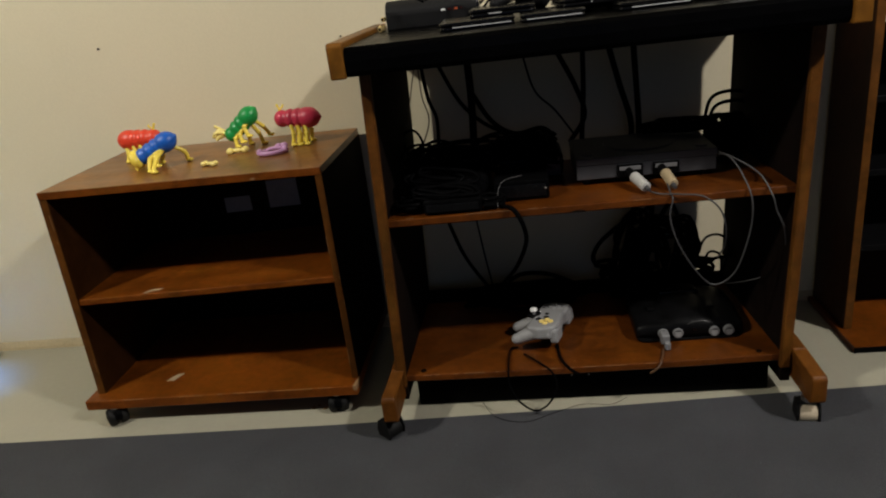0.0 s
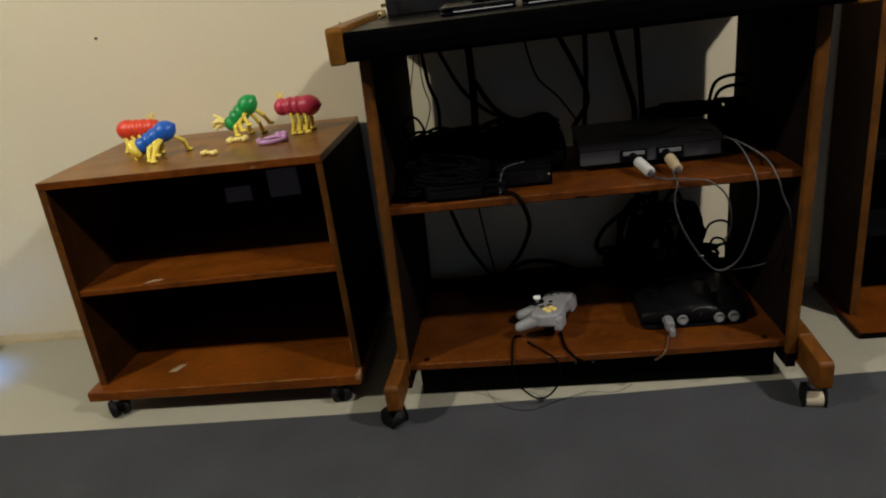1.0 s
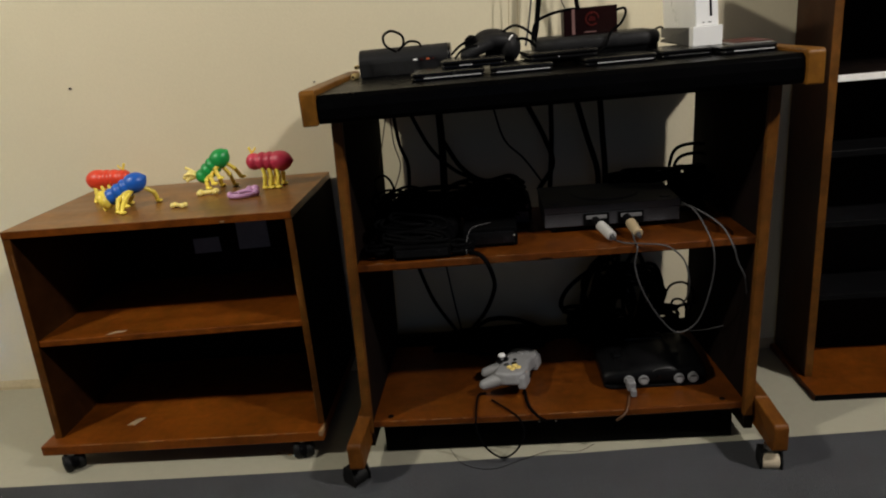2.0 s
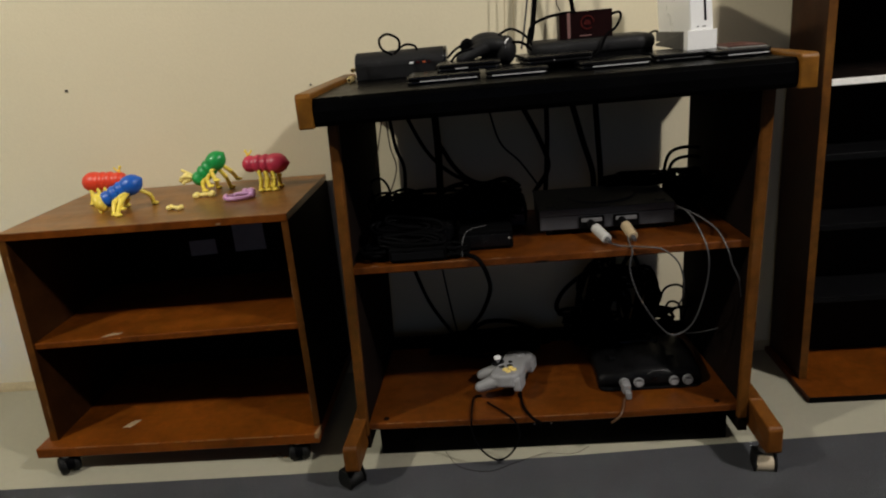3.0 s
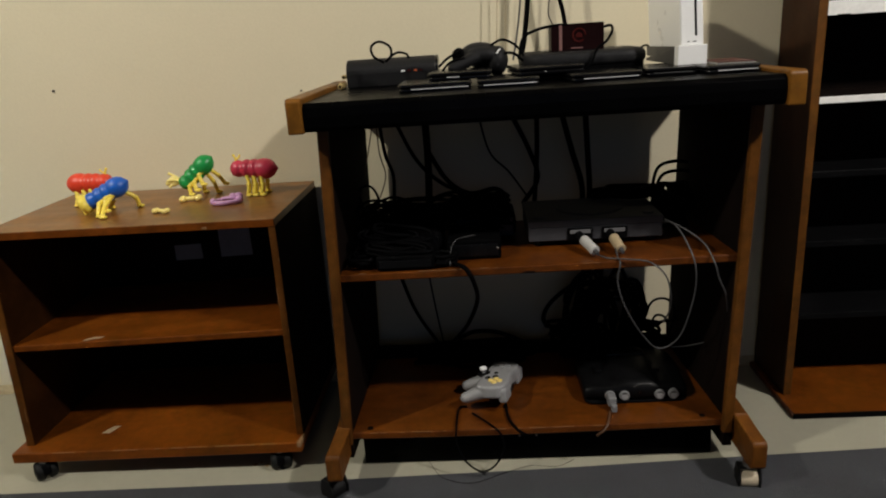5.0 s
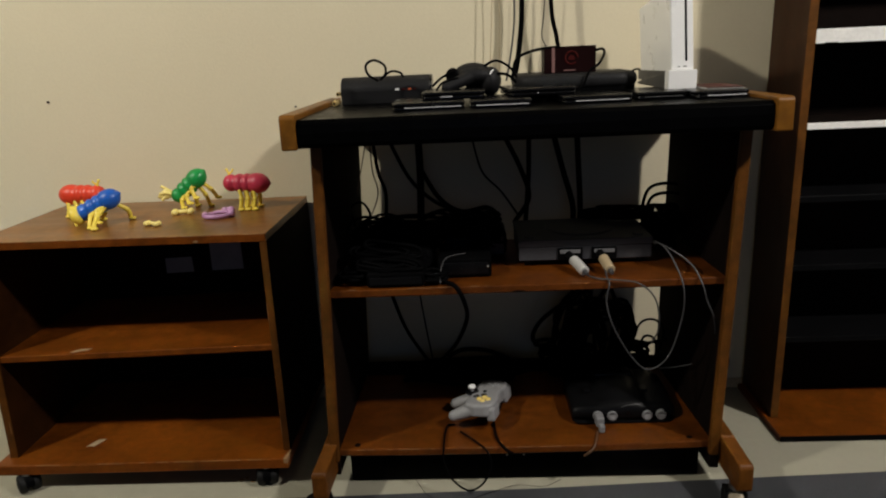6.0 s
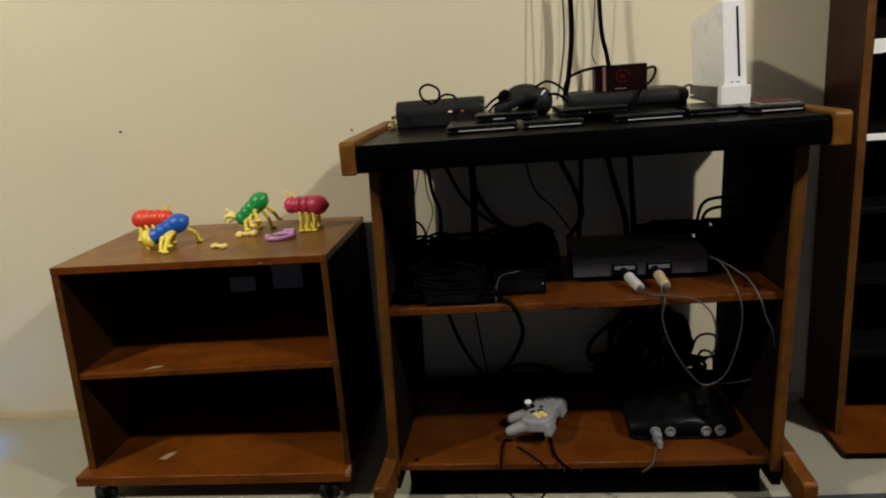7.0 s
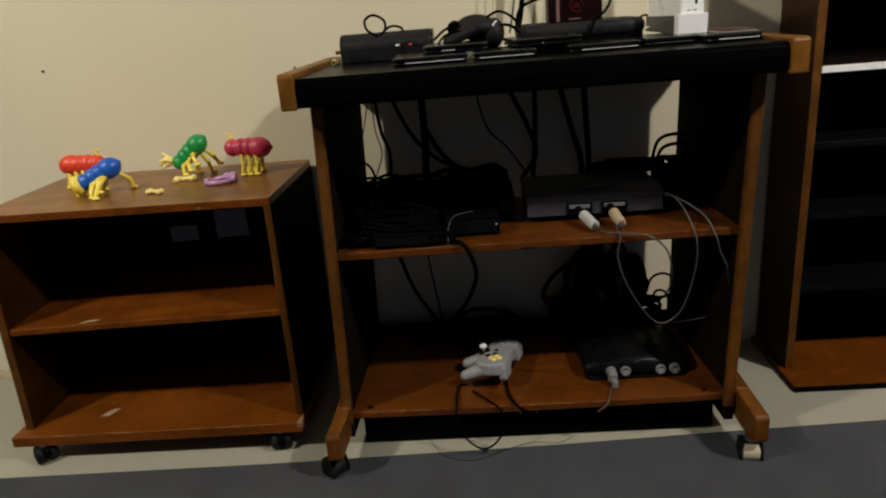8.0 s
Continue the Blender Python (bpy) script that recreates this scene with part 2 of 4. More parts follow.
def tube(points, r, seg=8, steps=8, bm=None, curve=True):
    bm = bm or bmesh.new()
    line = smooth_line(points, steps) if curve else [Vector(p) for p in points]
    rings, side = [], None
    for i, c in enumerate(line):
        way = (line[min(i + 1, len(line) - 1)] - line[max(i - 1, 0)]).normalized()
        if side is None:
            side = way.orthogonal().normalized()
        side = (side - way * side.dot(way)).normalized()
        up = way.cross(side)
        rings.append([bm.verts.new(c + r * (math.cos(2 * math.pi * k / seg) * side + math.sin(2 * math.pi * k / seg) * up)) for k in range(seg)])
    for a, b in zip(rings, rings[1:]):
        for k in range(seg):
            bm.faces.new((a[k], a[(k + 1) % seg], b[(k + 1) % seg], b[k]))
    bm.faces.new(rings[0][::-1])
    bm.faces.new(rings[-1])
    return bm


def lean(bm, k, z0):
    """Racks a mesh sideways: x shifts by k for each metre of height above z0."""
    for v in bm.verts:
        v.co.x += k * (v.co.z - z0)
    return bm


def board(outline, lo, hi, tilt=0.0, sag=0.0, bevel=0.0024):
    """A shelf board over a four-cornered outline (front left, front right, back right, back left), tilted and sagging along x."""
    bm = bmesh.new()
    n = 12
    a, b, c, d = [Vector((*p, 0)) for p in outline]
    rows = []
    for k in range(n + 1):
        u = k / n
        f, r = a.lerp(b, u), d.lerp(c, u)
        z = tilt * (u - 0.5) - sag * (1 - (2 * u - 1) ** 2)
        e = bevel
        ring = [(f.y + e, lo), (f.y, lo + e), (f.y, hi - e), (f.y + 0.3 * e, hi - 0.3 * e), (f.y + e, hi), (r.y, hi), (r.y, lo)]
        rows.append([bm.verts.new((f.x + (r.x - f.x) * (y - f.y) / (r.y - f.y), y, q + z)) for y, q in ring])
    for p, q in zip(rows, rows[1:]):
        for k in range(7):
            bm.faces.new((p[k], q[k], q[(k + 1) % 7], p[(k + 1) % 7]))
    bm.faces.new(rows[0])
    bm.faces.new(rows[-1][::-1])
    bmesh.ops.recalc_face_normals(bm, faces=bm.faces)
    return bm


def rounded(x0, x1, y0, y1, r, n=7):
    """A rectangle's outline with round corners."""
    out = []
    for cx, cy, a0 in ((x1 - r, y0 + r, -90), (x1 - r, y1 - r, 0), (x0 + r, y1 - r, 90), (x0 + r, y0 + r, 180)):
        for k in range(n):
            a = radians(a0 + 90 * k / (n - 1))
            out.append((cx + r * math.cos(a), cy + r * math.sin(a)))
    return out


def cable(points, r, label, mat="cable", name="cable", steps=8):
    ob = part(name, tube(points, r, steps=steps), mat, smooth=True)
    return tagged(ob, label, "cable", "loose cables")


def coil(centre, rx, ry, rz, turns, r, label, seed, mat="cable", tilt=(0, 0, 0)):
    """A heap of cable wound in uneven loops."""
    rng = random.Random(seed)
    pts = []
    turn = Euler(tilt).to_matrix()
    for i in range(turns * 8):
        a = i / 8 * 2 * math.pi
        k = 0.55 + 0.55 * rng.random()
        p = Vector((rx * (k * math.cos(a) + 0.16 * math.sin(i * 0.37 + seed)), ry * (k * math.sin(a) + 0.16 * math.cos(i * 0.29 + seed)), rz * (2 * (i / (turns * 8)) - 1) + 0.25 * rz * (rng.random() - 0.5)))
        pts.append(Vector(centre) + turn @ p)
    ob = part("cable_coil", tube(pts, r, seg=6, steps=4), mat, smooth=True)
    return tagged(ob, label, "cable", "loose cables")


# ---- the room ----
WALL = 1.845
X0, X1, Y0, TOP = -3.0, 3.6, -3.4, 2.72


def structure(name, bm, mat, label, category):
    return tagged(part(name, bm, mat), label, category, kind="structure")


structure("floor", box((X0, Y0, -0.1), (X1, WALL, 0.0)), "lino", "pale cream linoleum floor along the wall", "floor")
structure("carpet", prism([(X0, 1.335), (-1.03, 1.364), (-0.4, 1.374), (0.2, 1.396), (0.52, 1.414), (X1, 1.56), (X1, Y0), (X0, Y0)], 0.0, 0.006), "carpet", "dark grey low-pile carpet with a straight edge", "carpet")
structure("wall_north", box((X0 - 0.12, WALL, -0.1), (X1 + 0.12, WALL + 0.12, TOP)), "wall", "cream painted plaster wall", "wall")
# Walls and ceiling out of view close the room and absorb stray light.
bm = box((X0 - 0.12, Y0 - 0.12, -0.1), (-0.55, Y0, TOP))
box((0.95, Y0 - 0.12, -0.1), (X1 + 0.12, Y0, TOP), bm=bm)
box((-0.55, Y0 - 0.12, -0.1), (0.95, Y0, 0.70), bm=bm)
box((-0.55, Y0 - 0.12, 2.20), (0.95, Y0, TOP), bm=bm)
structure("wall_south", bm, "room", "unseen back wall with a window opening, dark to cut bounce light", "wall")
structure("wall_east", box((X1, Y0, -0.1), (X1 + 0.12, WALL, TOP)), "room", "unseen side wall, dark to cut bounce light", "wall")
bm = box((X0 - 0.12, Y0, -0.1), (X0, 1.15, TOP))
box((X0 - 0.12, 1.72, -0.1), (X0, WALL, TOP), bm=bm)
box((X0 - 0.12, 1.15, -0.1), (X0, 1.72, 0.75), bm=bm)
box((X0 - 0.12, 1.15, 1.9), (X0, 1.72, TOP), bm=bm)
structure("wall_west", bm, "room", "unseen side wall with a window opening, dark to cut bounce light", "wall")
structure("ceiling", box((X0 - 0.12, Y0 - 0.12, TOP), (X1 + 0.12, WALL + 0.12, TOP + 0.1)), "ceiling", "unseen ceiling, dark to cut bounce light", "ceiling")
structure("baseboard", prism([(WALL, 0.0), (WALL - 0.009, 0.0), (WALL - 0.008, 0.008), (WALL - 0.003, 0.020), (WALL, 0.025)], X0, X1, "x"), "cove", "low yellowed cream cove strip at the wall's foot", "baseboard")
for spot in (LAMP_L, LAMP_R):
    lamp = thing("ceiling_light", (spot[0], spot[1], TOP), "round white ceiling light fitting", "ceiling light", "ceiling lights")
    bm = bmesh.new()
    for r1, r2, z1, z2 in ((0.16, 0.17, TOP - 0.035, TOP),):
        rod((spot[0], spot[1], z1), (spot[0], spot[1], z2), r1, r2, 32, bm)
    part("rim", bm, "white", lamp)
    part("diffuser", rod((spot[0], spot[1], TOP - 0.0375), (spot[0], spot[1], TOP - 0.0352), 0.13, 0.13, 32), "glow", lamp, "lit frosted diffuser")


def room_window(name, a, b, axis, label):
    """A white frame with one mullion and a glass pane, set in a wall's opening."""
    win = tagged(new(name), label, "window", kind="structure")
    k = 0 if axis == "y" else 1

    def bar(u0, u1, z0, z1, nm="window_frame", mat="white", d0=0.0, d1=0.05):
        lo, hi = [0, 0, z0], [0, 0, z1]
        lo[k], hi[k] = u0, u1
        lo[1 - k], hi[1 - k] = a[1 - k] - 0.09 + d0, a[1 - k] - 0.09 + d1
        return part(nm, box(lo, hi, 0.003 if mat == "white" else 0.0), mat, win)

    u0, u1, z0, z1 = a[k], b[k], a[2], b[2]
    for q in ((u0, u0 + 0.05, z0, z1), (u1 - 0.05, u1, z0, z1), (u0 + 0.05, u1 - 0.05, z0, z0 + 0.05), (u0 + 0.05, u1 - 0.05, z1 - 0.05, z1), ((u0 + u1) / 2 - 0.02, (u0 + u1) / 2 + 0.02, z0 + 0.05, z1 - 0.05)):
        bar(*q)
    for p0, p1 in ((u0 + 0.05, (u0 + u1) / 2 - 0.02), ((u0 + u1) / 2 + 0.02, u1 - 0.05)):
        pane = bar(p0, p1, z0 + 0.05, z1 - 0.05, "pane", "glass", 0.02, 0.026)
        pane.visible_shadow = False


# Unseen window frame, added to house the back fill light.
room_window("added_window_back", (-0.55, Y0, 0.70), (0.95, Y0, 2.20), "y", "added unseen window frame at the fill light behind the camera")
# Unseen side frame, added where the floor beam starts.
room_window("added_window_side", (X0, 1.15, 0.75), (X0, 1.72, 1.90), "x", "added unseen narrow window frame at the floor glow beam")

for x, z, r in ((-0.968, 0.825, 0.0035), (-0.349, 0.788, 0.0025)):
    nail = part("wall_nail", rod((x, WALL + 0.002, z), (x, WALL - 0.004, z), r, r * 0.8, 10), "nail")
    tagged(nail, "small dark nail in the cream wall", "nail", "wall nails")


# ---- low rolling bookcase ----
def caster(parent, x, y, top, turn=0.0):
    """Twin-wheel caster: stem, round-edged wheels with hubs and a dome hood over them."""
    r = 0.0212
    c = part("caster", rod((x, y, top - 0.012), (x, y, top + 0.004), 0.012, 0.012, 12), "metal", parent)
    m = Matrix.Translation((x, y, r)) @ Matrix.Rotation(radians(turn), 4, "Z")
    for s in (-1, 1):
        bm = rod((s * 0.002, 0, 0), (s * 0.0225, 0, 0), r, r, 28, bevel=0.0065)
        bmesh.ops.transform(bm, matrix=m, verts=bm.verts)
        w = part("wheel", bm, "rubber", c, smooth=True)
        bm = rod((s * 0.0215, 0, 0), (s * 0.0235, 0, 0), 0.009, 0.008, 18)
        bmesh.ops.transform(bm, matrix=m, verts=bm.verts)
        part("hub", bm, "matte_black", w)
    bm = bmesh.new()
    bmesh.ops.create_uvsphere(bm, u_segments=20, v_segments=12, radius=1, matrix=Matrix.Translation((0, 0.001, 0.001)) @ Matrix.Diagonal((0.0240, 0.0235, 0.0235, 1)))
    bmesh.ops.delete(bm, geom=[v for v in bm.verts if v.co.z < -0.007], context="VERTS")
    bmesh.ops.transform(bm, matrix=m, verts=bm.verts)
    bmesh.ops.solidify(bm, geom=list(bm.faces), thickness=0.0012)
    part("hood", bm, "black", c, smooth=True)
    return c


def barrel_caster(parent, x, y, top, turn, tread, label):
    """Single wide roller between two black cheeks."""
    r = 0.019
    m = Matrix.Translation((x, y, r)) @ Matrix.Rotation(radians(turn), 4, "Z")
    c = part("caster", rod((x, y, top - 0.010), (x, y, top), 0.012, 0.012, 12), "metal", parent)
    bm = rod((-0.0165, 0, 0), (0.0165, 0, 0), r, r, 28, bevel=0.002)
    bmesh.ops.transform(bm, matrix=m, verts=bm.verts)
    part("roller", bm, tread, c, label)
    for s in (-1, 1):
        bm = prism([(-0.018, -0.012), (0.018, -0.012), (0.021, 0.004), (0.014, 0.026), (-0.012, 0.026), (-0.021, 0.004)], s * 0.0195 - 0.002, s * 0.0195 + 0.002, "x", 0.001)
        bmesh.ops.transform(bm, matrix=m, verts=bm.verts)
        part("cheek", bm, "rubber", c)
    bm = box((-0.0215, -0.010, 0.0235), (0.0215, 0.012, 0.0275), 0.001)
    bmesh.ops.transform(bm, matrix=m, verts=bm.verts)
    part("bridge", bm, "rubber", c)
    return c


def low_bookcase():
    xl, xr, yf, yb, zt = -0.962, -0.340, 1.452, 1.828, 0.567
    cart = thing("rolling_bookcase", (-0.65, 1.63, 0.0), "low brown wood-veneer rolling bookcase with empty shelves", "bookcase")
    top = part("top", box((xl, yf + 0.002, zt - 0.016), (xr, yb, zt), 0.0012), "top_wood", cart, "worn walnut-veneer top")
    part("edge_band", box((xl + 0.0005, yf - 0.0005, zt - 0.0158), (xr - 0.0005, yf + 0.0018, zt - 0.0004), 0.0006), "wood_x", top)
    zb = 0.066
    # Both sides take very dark wood: shade is painted in, edge bands stay lit.
    for x, w, k, mat in ((xl, 0.018, 0.030, "shaded_side_wood"), (xr - 0.014, 0.015, 0.004, "dark_shaded_wood")):
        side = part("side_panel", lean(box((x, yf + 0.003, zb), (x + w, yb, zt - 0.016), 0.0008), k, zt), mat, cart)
        part("edge_band", lean(box((x + 0.0003, yf + 0.0008, zb + 0.0005), (x + w - 0.0003, yf + 0.0028, zt - 0.0165), 0.0006), k, zt), "wood_edge", side)
    part("shelf", board([(xl + 0.010, yf + 0.005), (xr - 0.0148, yf + 0.005), (xr - 0.0148, yb - 0.012), (xl + 0.010, yb - 0.012)], 0.303, 0.3185, 0.013), "wood_x", cart)
    # The panel's colour already includes the gloom behind the shelf.
    part("back_panel", box((xl + 0.004, yb - 0.010, zb), (xr - 0.015, yb - 0.004, zt - 0.016)), "dark_shaded_wood", cart, "dark hardboard back panel with the interior shade in its colour")
    part("base", board([(-0.992, 1.420), (-0.340, 1.420), (-0.340, 1.830), (-0.992, 1.830)], 0.046, 0.071, 0.006, 0.0, 0.003), "wood_x", cart, "veneered base board with a worn front edge")

    def rise(x):
        return 0.006 * ((x + 0.992) / 0.643 - 0.5)

    part("edge_chip", prism([(-0.3392, 1.4192), (-0.3485, 1.4192), (-0.3470, 1.4300), (-0.3440, 1.4450), (-0.3392, 1.4620)], 0.062, 0.0748, "z", 0.0012), "chip", cart, "bare chipped corner")
    part("edge_chip", prism([(-0.489, 0.5535), (-0.480, 0.553), (-0.478, 0.556), (-0.482, 0.558), (-0.488, 0.5565)], 1.4505, 1.4530, "y"), "chip", cart)
    # Thin strips paint both the rubbed edges and the light caught along them.
    rng = random.Random(5)
    for k in range(14):
        x = -0.90 + 0.50 * rng.random()
        w = 0.008 + 0.06 * rng.random() ** 2
        z = 0.0693 + rise(x)
        part("edge_wear_highlight", box((x, 1.4201, z), (x + w, 1.4216, z + 0.0010), 0.0004), "worn_highlit_edge", cart)
    for k in range(20):
        x = -0.955 + 0.58 * rng.random()
        part("edge_wear_highlight", box((x, yf - 0.0008, zt - 0.0011), (x + 0.005 + 0.04 * rng.random() ** 2, yf + 0.0008, zt + 0.0002), 0.0004), "worn_highlit_edge", cart)
    for side, lean_by in ((xl, 0.030), (xr - 0.014, 0.004)):
        for k in range(6):
            x, z = side + (0.0002 if rng.random() < 0.5 else 0.0135), 0.09 + 0.42 * rng.random()
            part("edge_wear_highlight", lean(box((x, yf + 0.0004, z), (x + 0.0011, yf + 0.0018, z + 0.005 + 0.035 * rng.random() ** 2), 0.0004), lean_by, zt), "worn_highlit_edge", cart)
    for x, y, a in ((-0.931, 1.432, 42), (-0.394, 1.442, 12), (-0.93, 1.79, 10), (-0.39, 1.79, -20)):
        caster(cart, x, y, 0.045, a)
    return cart


low_bookcase()
bm = prism([(-0.797, 1.462), (-0.786, 1.463), (-0.776, 1.470), (-0.764, 1.470), (-0.757, 1.481), (-0.768, 1.479), (-0.780, 1.480), (-0.790, 1.471)], 0.3160, 0.3168)
tagged(part("paper_scrap", bm, "sticker"), "torn yellowed sticker remnant on the shelf", "sticker", "sticker remnants")
bm = prism([(-0.822, 1.490), (-0.812, 1.492), (-0.804, 1.489), (-0.794, 1.512), (-0.790, 1.522), (-0.806, 1.520), (-0.814, 1.508)], 0.0705, 0.0713)
tagged(part("paper_scrap", bm, "sticker"), "torn yellowed sticker remnant on the base board", "sticker", "sticker remnants")
for a, b in (((-0.724, 0.379), (-0.652, 0.421)), ((-0.603, 0.383), (-0.520, 0.458))):
    card = part("label_card", prism([(a[0], a[1]), (b[0], a[1] + 0.002), (b[0] - 0.001, b[1]), (a[0] + 0.001, b[1] - 0.002)], 1.8152, 1.8174, "y"), "grey_card")
    tagged(card, "pale paper label stuck to the dark back panel", "label", "paper labels")


# ---- console desk on casters ----
def desk_cart():
    xl, xr, yf, yb = -0.216, 0.583, 1.395, 1.762
    cart = thing("rolling_desk", (0.18, 1.55, 0.0), "wooden rolling media desk with a black top and two shelves", "desk")

    def spread(bm, k=0.032):
        """The whole stand is racked a little to one side."""
        return lean(bm, k, 0.748)

    nose = [(1.334, 0.748), (1.328, 0.756), (1.327, 0.775), (1.330, 0.791), (1.338, 0.798), (1.796, 0.798), (1.796, 0.748)]
    def skewed(bm):
        """The right end runs slightly inwards towards the back."""
        for v in bm.verts:
            if v.co.x > 0.4:
                v.co.x -= 0.055 * (v.co.y - 1.324)
        return bm

    part("tabletop", skewed(prism(nose, -0.2252, 0.5958, "x", 0.0012)), "black_top", cart, "black laminate top with a rounded front edge")
    for x, w, z in ((-0.2535, 0.0280, 0.808), (0.5960, 0.030, 0.8045)):
        rail = [(1.324, 0.746), (1.324, z - 0.006), (1.329, z), (1.790, z), (1.796, z - 0.006), (1.796, 0.746)]
        part("arm_rail", skewed(prism(rail, x, x + w, "x", 0.003)), "arm_wood", cart, "golden oak side rail")
    left = [(-0.2165, yf + 0.004), (-0.1985, yf + 0.004), (-0.1895, 1.790), (-0.2095, 1.790)]
    right = [(0.5640, yf + 0.004), (0.5825, yf + 0.004), (0.5655, 1.774), (0.5455, 1.774)]
    # Inner faces sit in shade, and this near-black wood carries it.
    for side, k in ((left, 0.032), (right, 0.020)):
        part("side_panel", spread(prism(side, 0.046, 0.748, "z", 0.001), k), "dark_shaded_wood", cart, "dark veneered side panel with shade in its colour")
    for x in (xl, xr - 0.018):
        part("front_edge", spread(box((x - 0.001, yf - 0.012, 0.085), (x + 0.019, yf + 0.0035, 0.748), 0.003)), "post_wood", cart, "golden brown hardwood edge")
    part("middle_shelf", board([(-0.208, yf + 0.003), (0.557, yf + 0.003), (0.540, 1.735), (-0.199, 1.735)], 0.4455, 0.4615, 0.005, 0.001), "desk_wood", cart)
    part("bottom_shelf", board([(-0.2175, yf + 0.001), (0.5500, yf + 0.001), (0.532, 1.745), (-0.210, 1.745)], 0.0935, 0.1095, 0.004, 0.0035), "desk_wood", cart)
    # Shelf front strips: some wear, some specular highlight put in as colour.
    rng = random.Random(9)
    for z, y, n in ((0.1040, yf + 0.0008, 13), (0.4586, yf + 0.0028, 8)):
        for k in range(n):
            x = xl + 0.03 + (xr - xl - 0.13) * rng.random()
            part("edge_wear_highlight", box((x, y, z + 0.0005), (x + 0.006 + 0.05 * rng.random() ** 2, y + 0.0014, z + 0.0015), 0.0004), "worn_highlit_edge", cart)
    # Rail coloured near black like the panels, its shade included.
    part("back_rail", box((-0.212, 1.746, 0.085), (0.533, 1.760, 0.138), 0.001), "dark_shaded_wood", cart)
    part("kick_board", box((-0.206, 1.440, 0.004), (0.541, 1.454, 0.0900), 0.001), "black_top", cart, "black kick board")
    for x in (0.134, 0.170):
        part("screw", rod((x, 1.4402, 0.060), (x, 1.4385, 0.060), 0.0022, 0.0018, 12), "metal", cart, "small bright screw head")
    part("edge_chip", prism([(0.148, 0.4455), (0.176, 0.4452), (0.173, 0.4490), (0.160, 0.4500), (0.151, 0.4485)], 1.3970, 1.3990, "y"), "dark_shaded_wood", cart, "dark nick in the shelf edge")
    for x in (-0.182, 0.510):
        part("screw_cap", rod((x, 1.412, 0.1060), (x, 1.412, 0.1092 + 0.002 * (x > 0)), 0.006, 0.006, 14), "dark_shaded_wood", cart)
    for xa, wide, splay in ((-0.2480, 0.029, -0.11), (0.5640, 0.028, 0.08)):
        foot = [(1.304, 0.054), (1.298, 0.060), (1.297, 0.108), (1.302, 0.115), (1.335, 0.119), (1.3825, 0.127), (1.3835, 0.128), (1.74, 0.128), (1.79, 0.09), (1.79, 0.054)]
        bm = prism(foot, xa, xa + wide, "x", 0.003)
        for v in bm.verts:
            v.co.x += splay * max(0.0, 1.386 - v.co.y)
        part("foot", bm, "foot_wood", cart, "golden brown skid foot")
    for x, y, a, tread, label in ((-0.254, 1.335, 50, "rubber", "dark worn roller"), (0.578, 1.330, -8, "beige_roller", "dirty beige roller"), (-0.226, 1.76, 0, "rubber", "dark worn roller"), (0.565, 1.76, 0, "rubber", "dark worn roller")):
        barrel_caster(cart, x, y, 0.0545, a, tread, label)
    return cart


desk_cart()


# ---- tall bookcase ----
def tall_bookcase():
    xl, yf, yb, xr, zt = 0.780, 1.650, 1.830, 1.64, 1.50
    rack = 0.004
    case = thing("tall_bookcase", (1.2, 1.72, 0.0), "tall brown wood-veneer bookcase with dark empty shelves", "bookcase")
    part("base", box((xl - 0.012, 1.5655, 0.001), (xr + 0.012, yb, 0.0145), 0.001), "wood_x", case, "projecting base board")
    part("plinth", box((xl - 0.0125, 1.563, 0.0), (xr + 0.0125, 1.5653, 0.0138), 0.0006), "black", case, "black edge strip")
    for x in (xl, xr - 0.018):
        # This face is painted in shadow; the edge band keeps the lit tone.
        side = part("side_panel", lean(box((x, yf + 0.0025, 0.0145), (x + 0.018, yb, zt), 0.0012), rack, 0), "shaded_bookcase_side", case)
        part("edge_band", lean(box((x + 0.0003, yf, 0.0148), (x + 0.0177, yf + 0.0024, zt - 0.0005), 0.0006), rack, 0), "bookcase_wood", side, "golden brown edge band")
    part("top", lean(box((xl, yf, zt), (xr, yb, zt + 0.018), 0.0012), rack, 0), "wood_x", case)
    # Back panel and shelf boards are near black, the interior's shade in their colour.
    part("back_panel", lean(box((xl + 0.018, 1.796, 0.0145), (xr - 0.018, 1.802, zt)), rack, 0), "dark_shaded_wood", case)
    rng = random.Random(3)
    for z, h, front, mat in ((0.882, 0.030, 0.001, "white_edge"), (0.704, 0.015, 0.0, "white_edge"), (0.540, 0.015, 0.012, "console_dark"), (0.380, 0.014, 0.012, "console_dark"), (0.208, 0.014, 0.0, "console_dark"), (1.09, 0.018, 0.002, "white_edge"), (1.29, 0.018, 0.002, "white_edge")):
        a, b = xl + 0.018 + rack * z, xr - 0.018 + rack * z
        s = part("shelf", box((a, yf + front + 0.004, z), (b, 1.7955, z + h), 0.0012), "dark_shaded_wood" if mat == "white_edge" else mat, case)
        if mat == "white_edge":
            part("edge_band", box((a + 0.0005, yf + front, z + 0.0005), (b - 0.0005, yf + front + 0.0035, z + h - 0.0005), 0.0008), mat, s, "worn white edge band")
            for k in range(9):
                x, w = a + 0.01 + (b - a - 0.08) * rng.random(), 0.006 + 0.03 * rng.random() ** 2
                zz = z + (0.0004 if k % 2 else h - 0.0022)
                part("edge_scuff", box((x, yf + front - 0.0003, zz), (x + w, yf + front + 0.0010, zz + 0.0018), 0.0003), "dark_shaded_wood", s)
    return case


tall_bookcase()


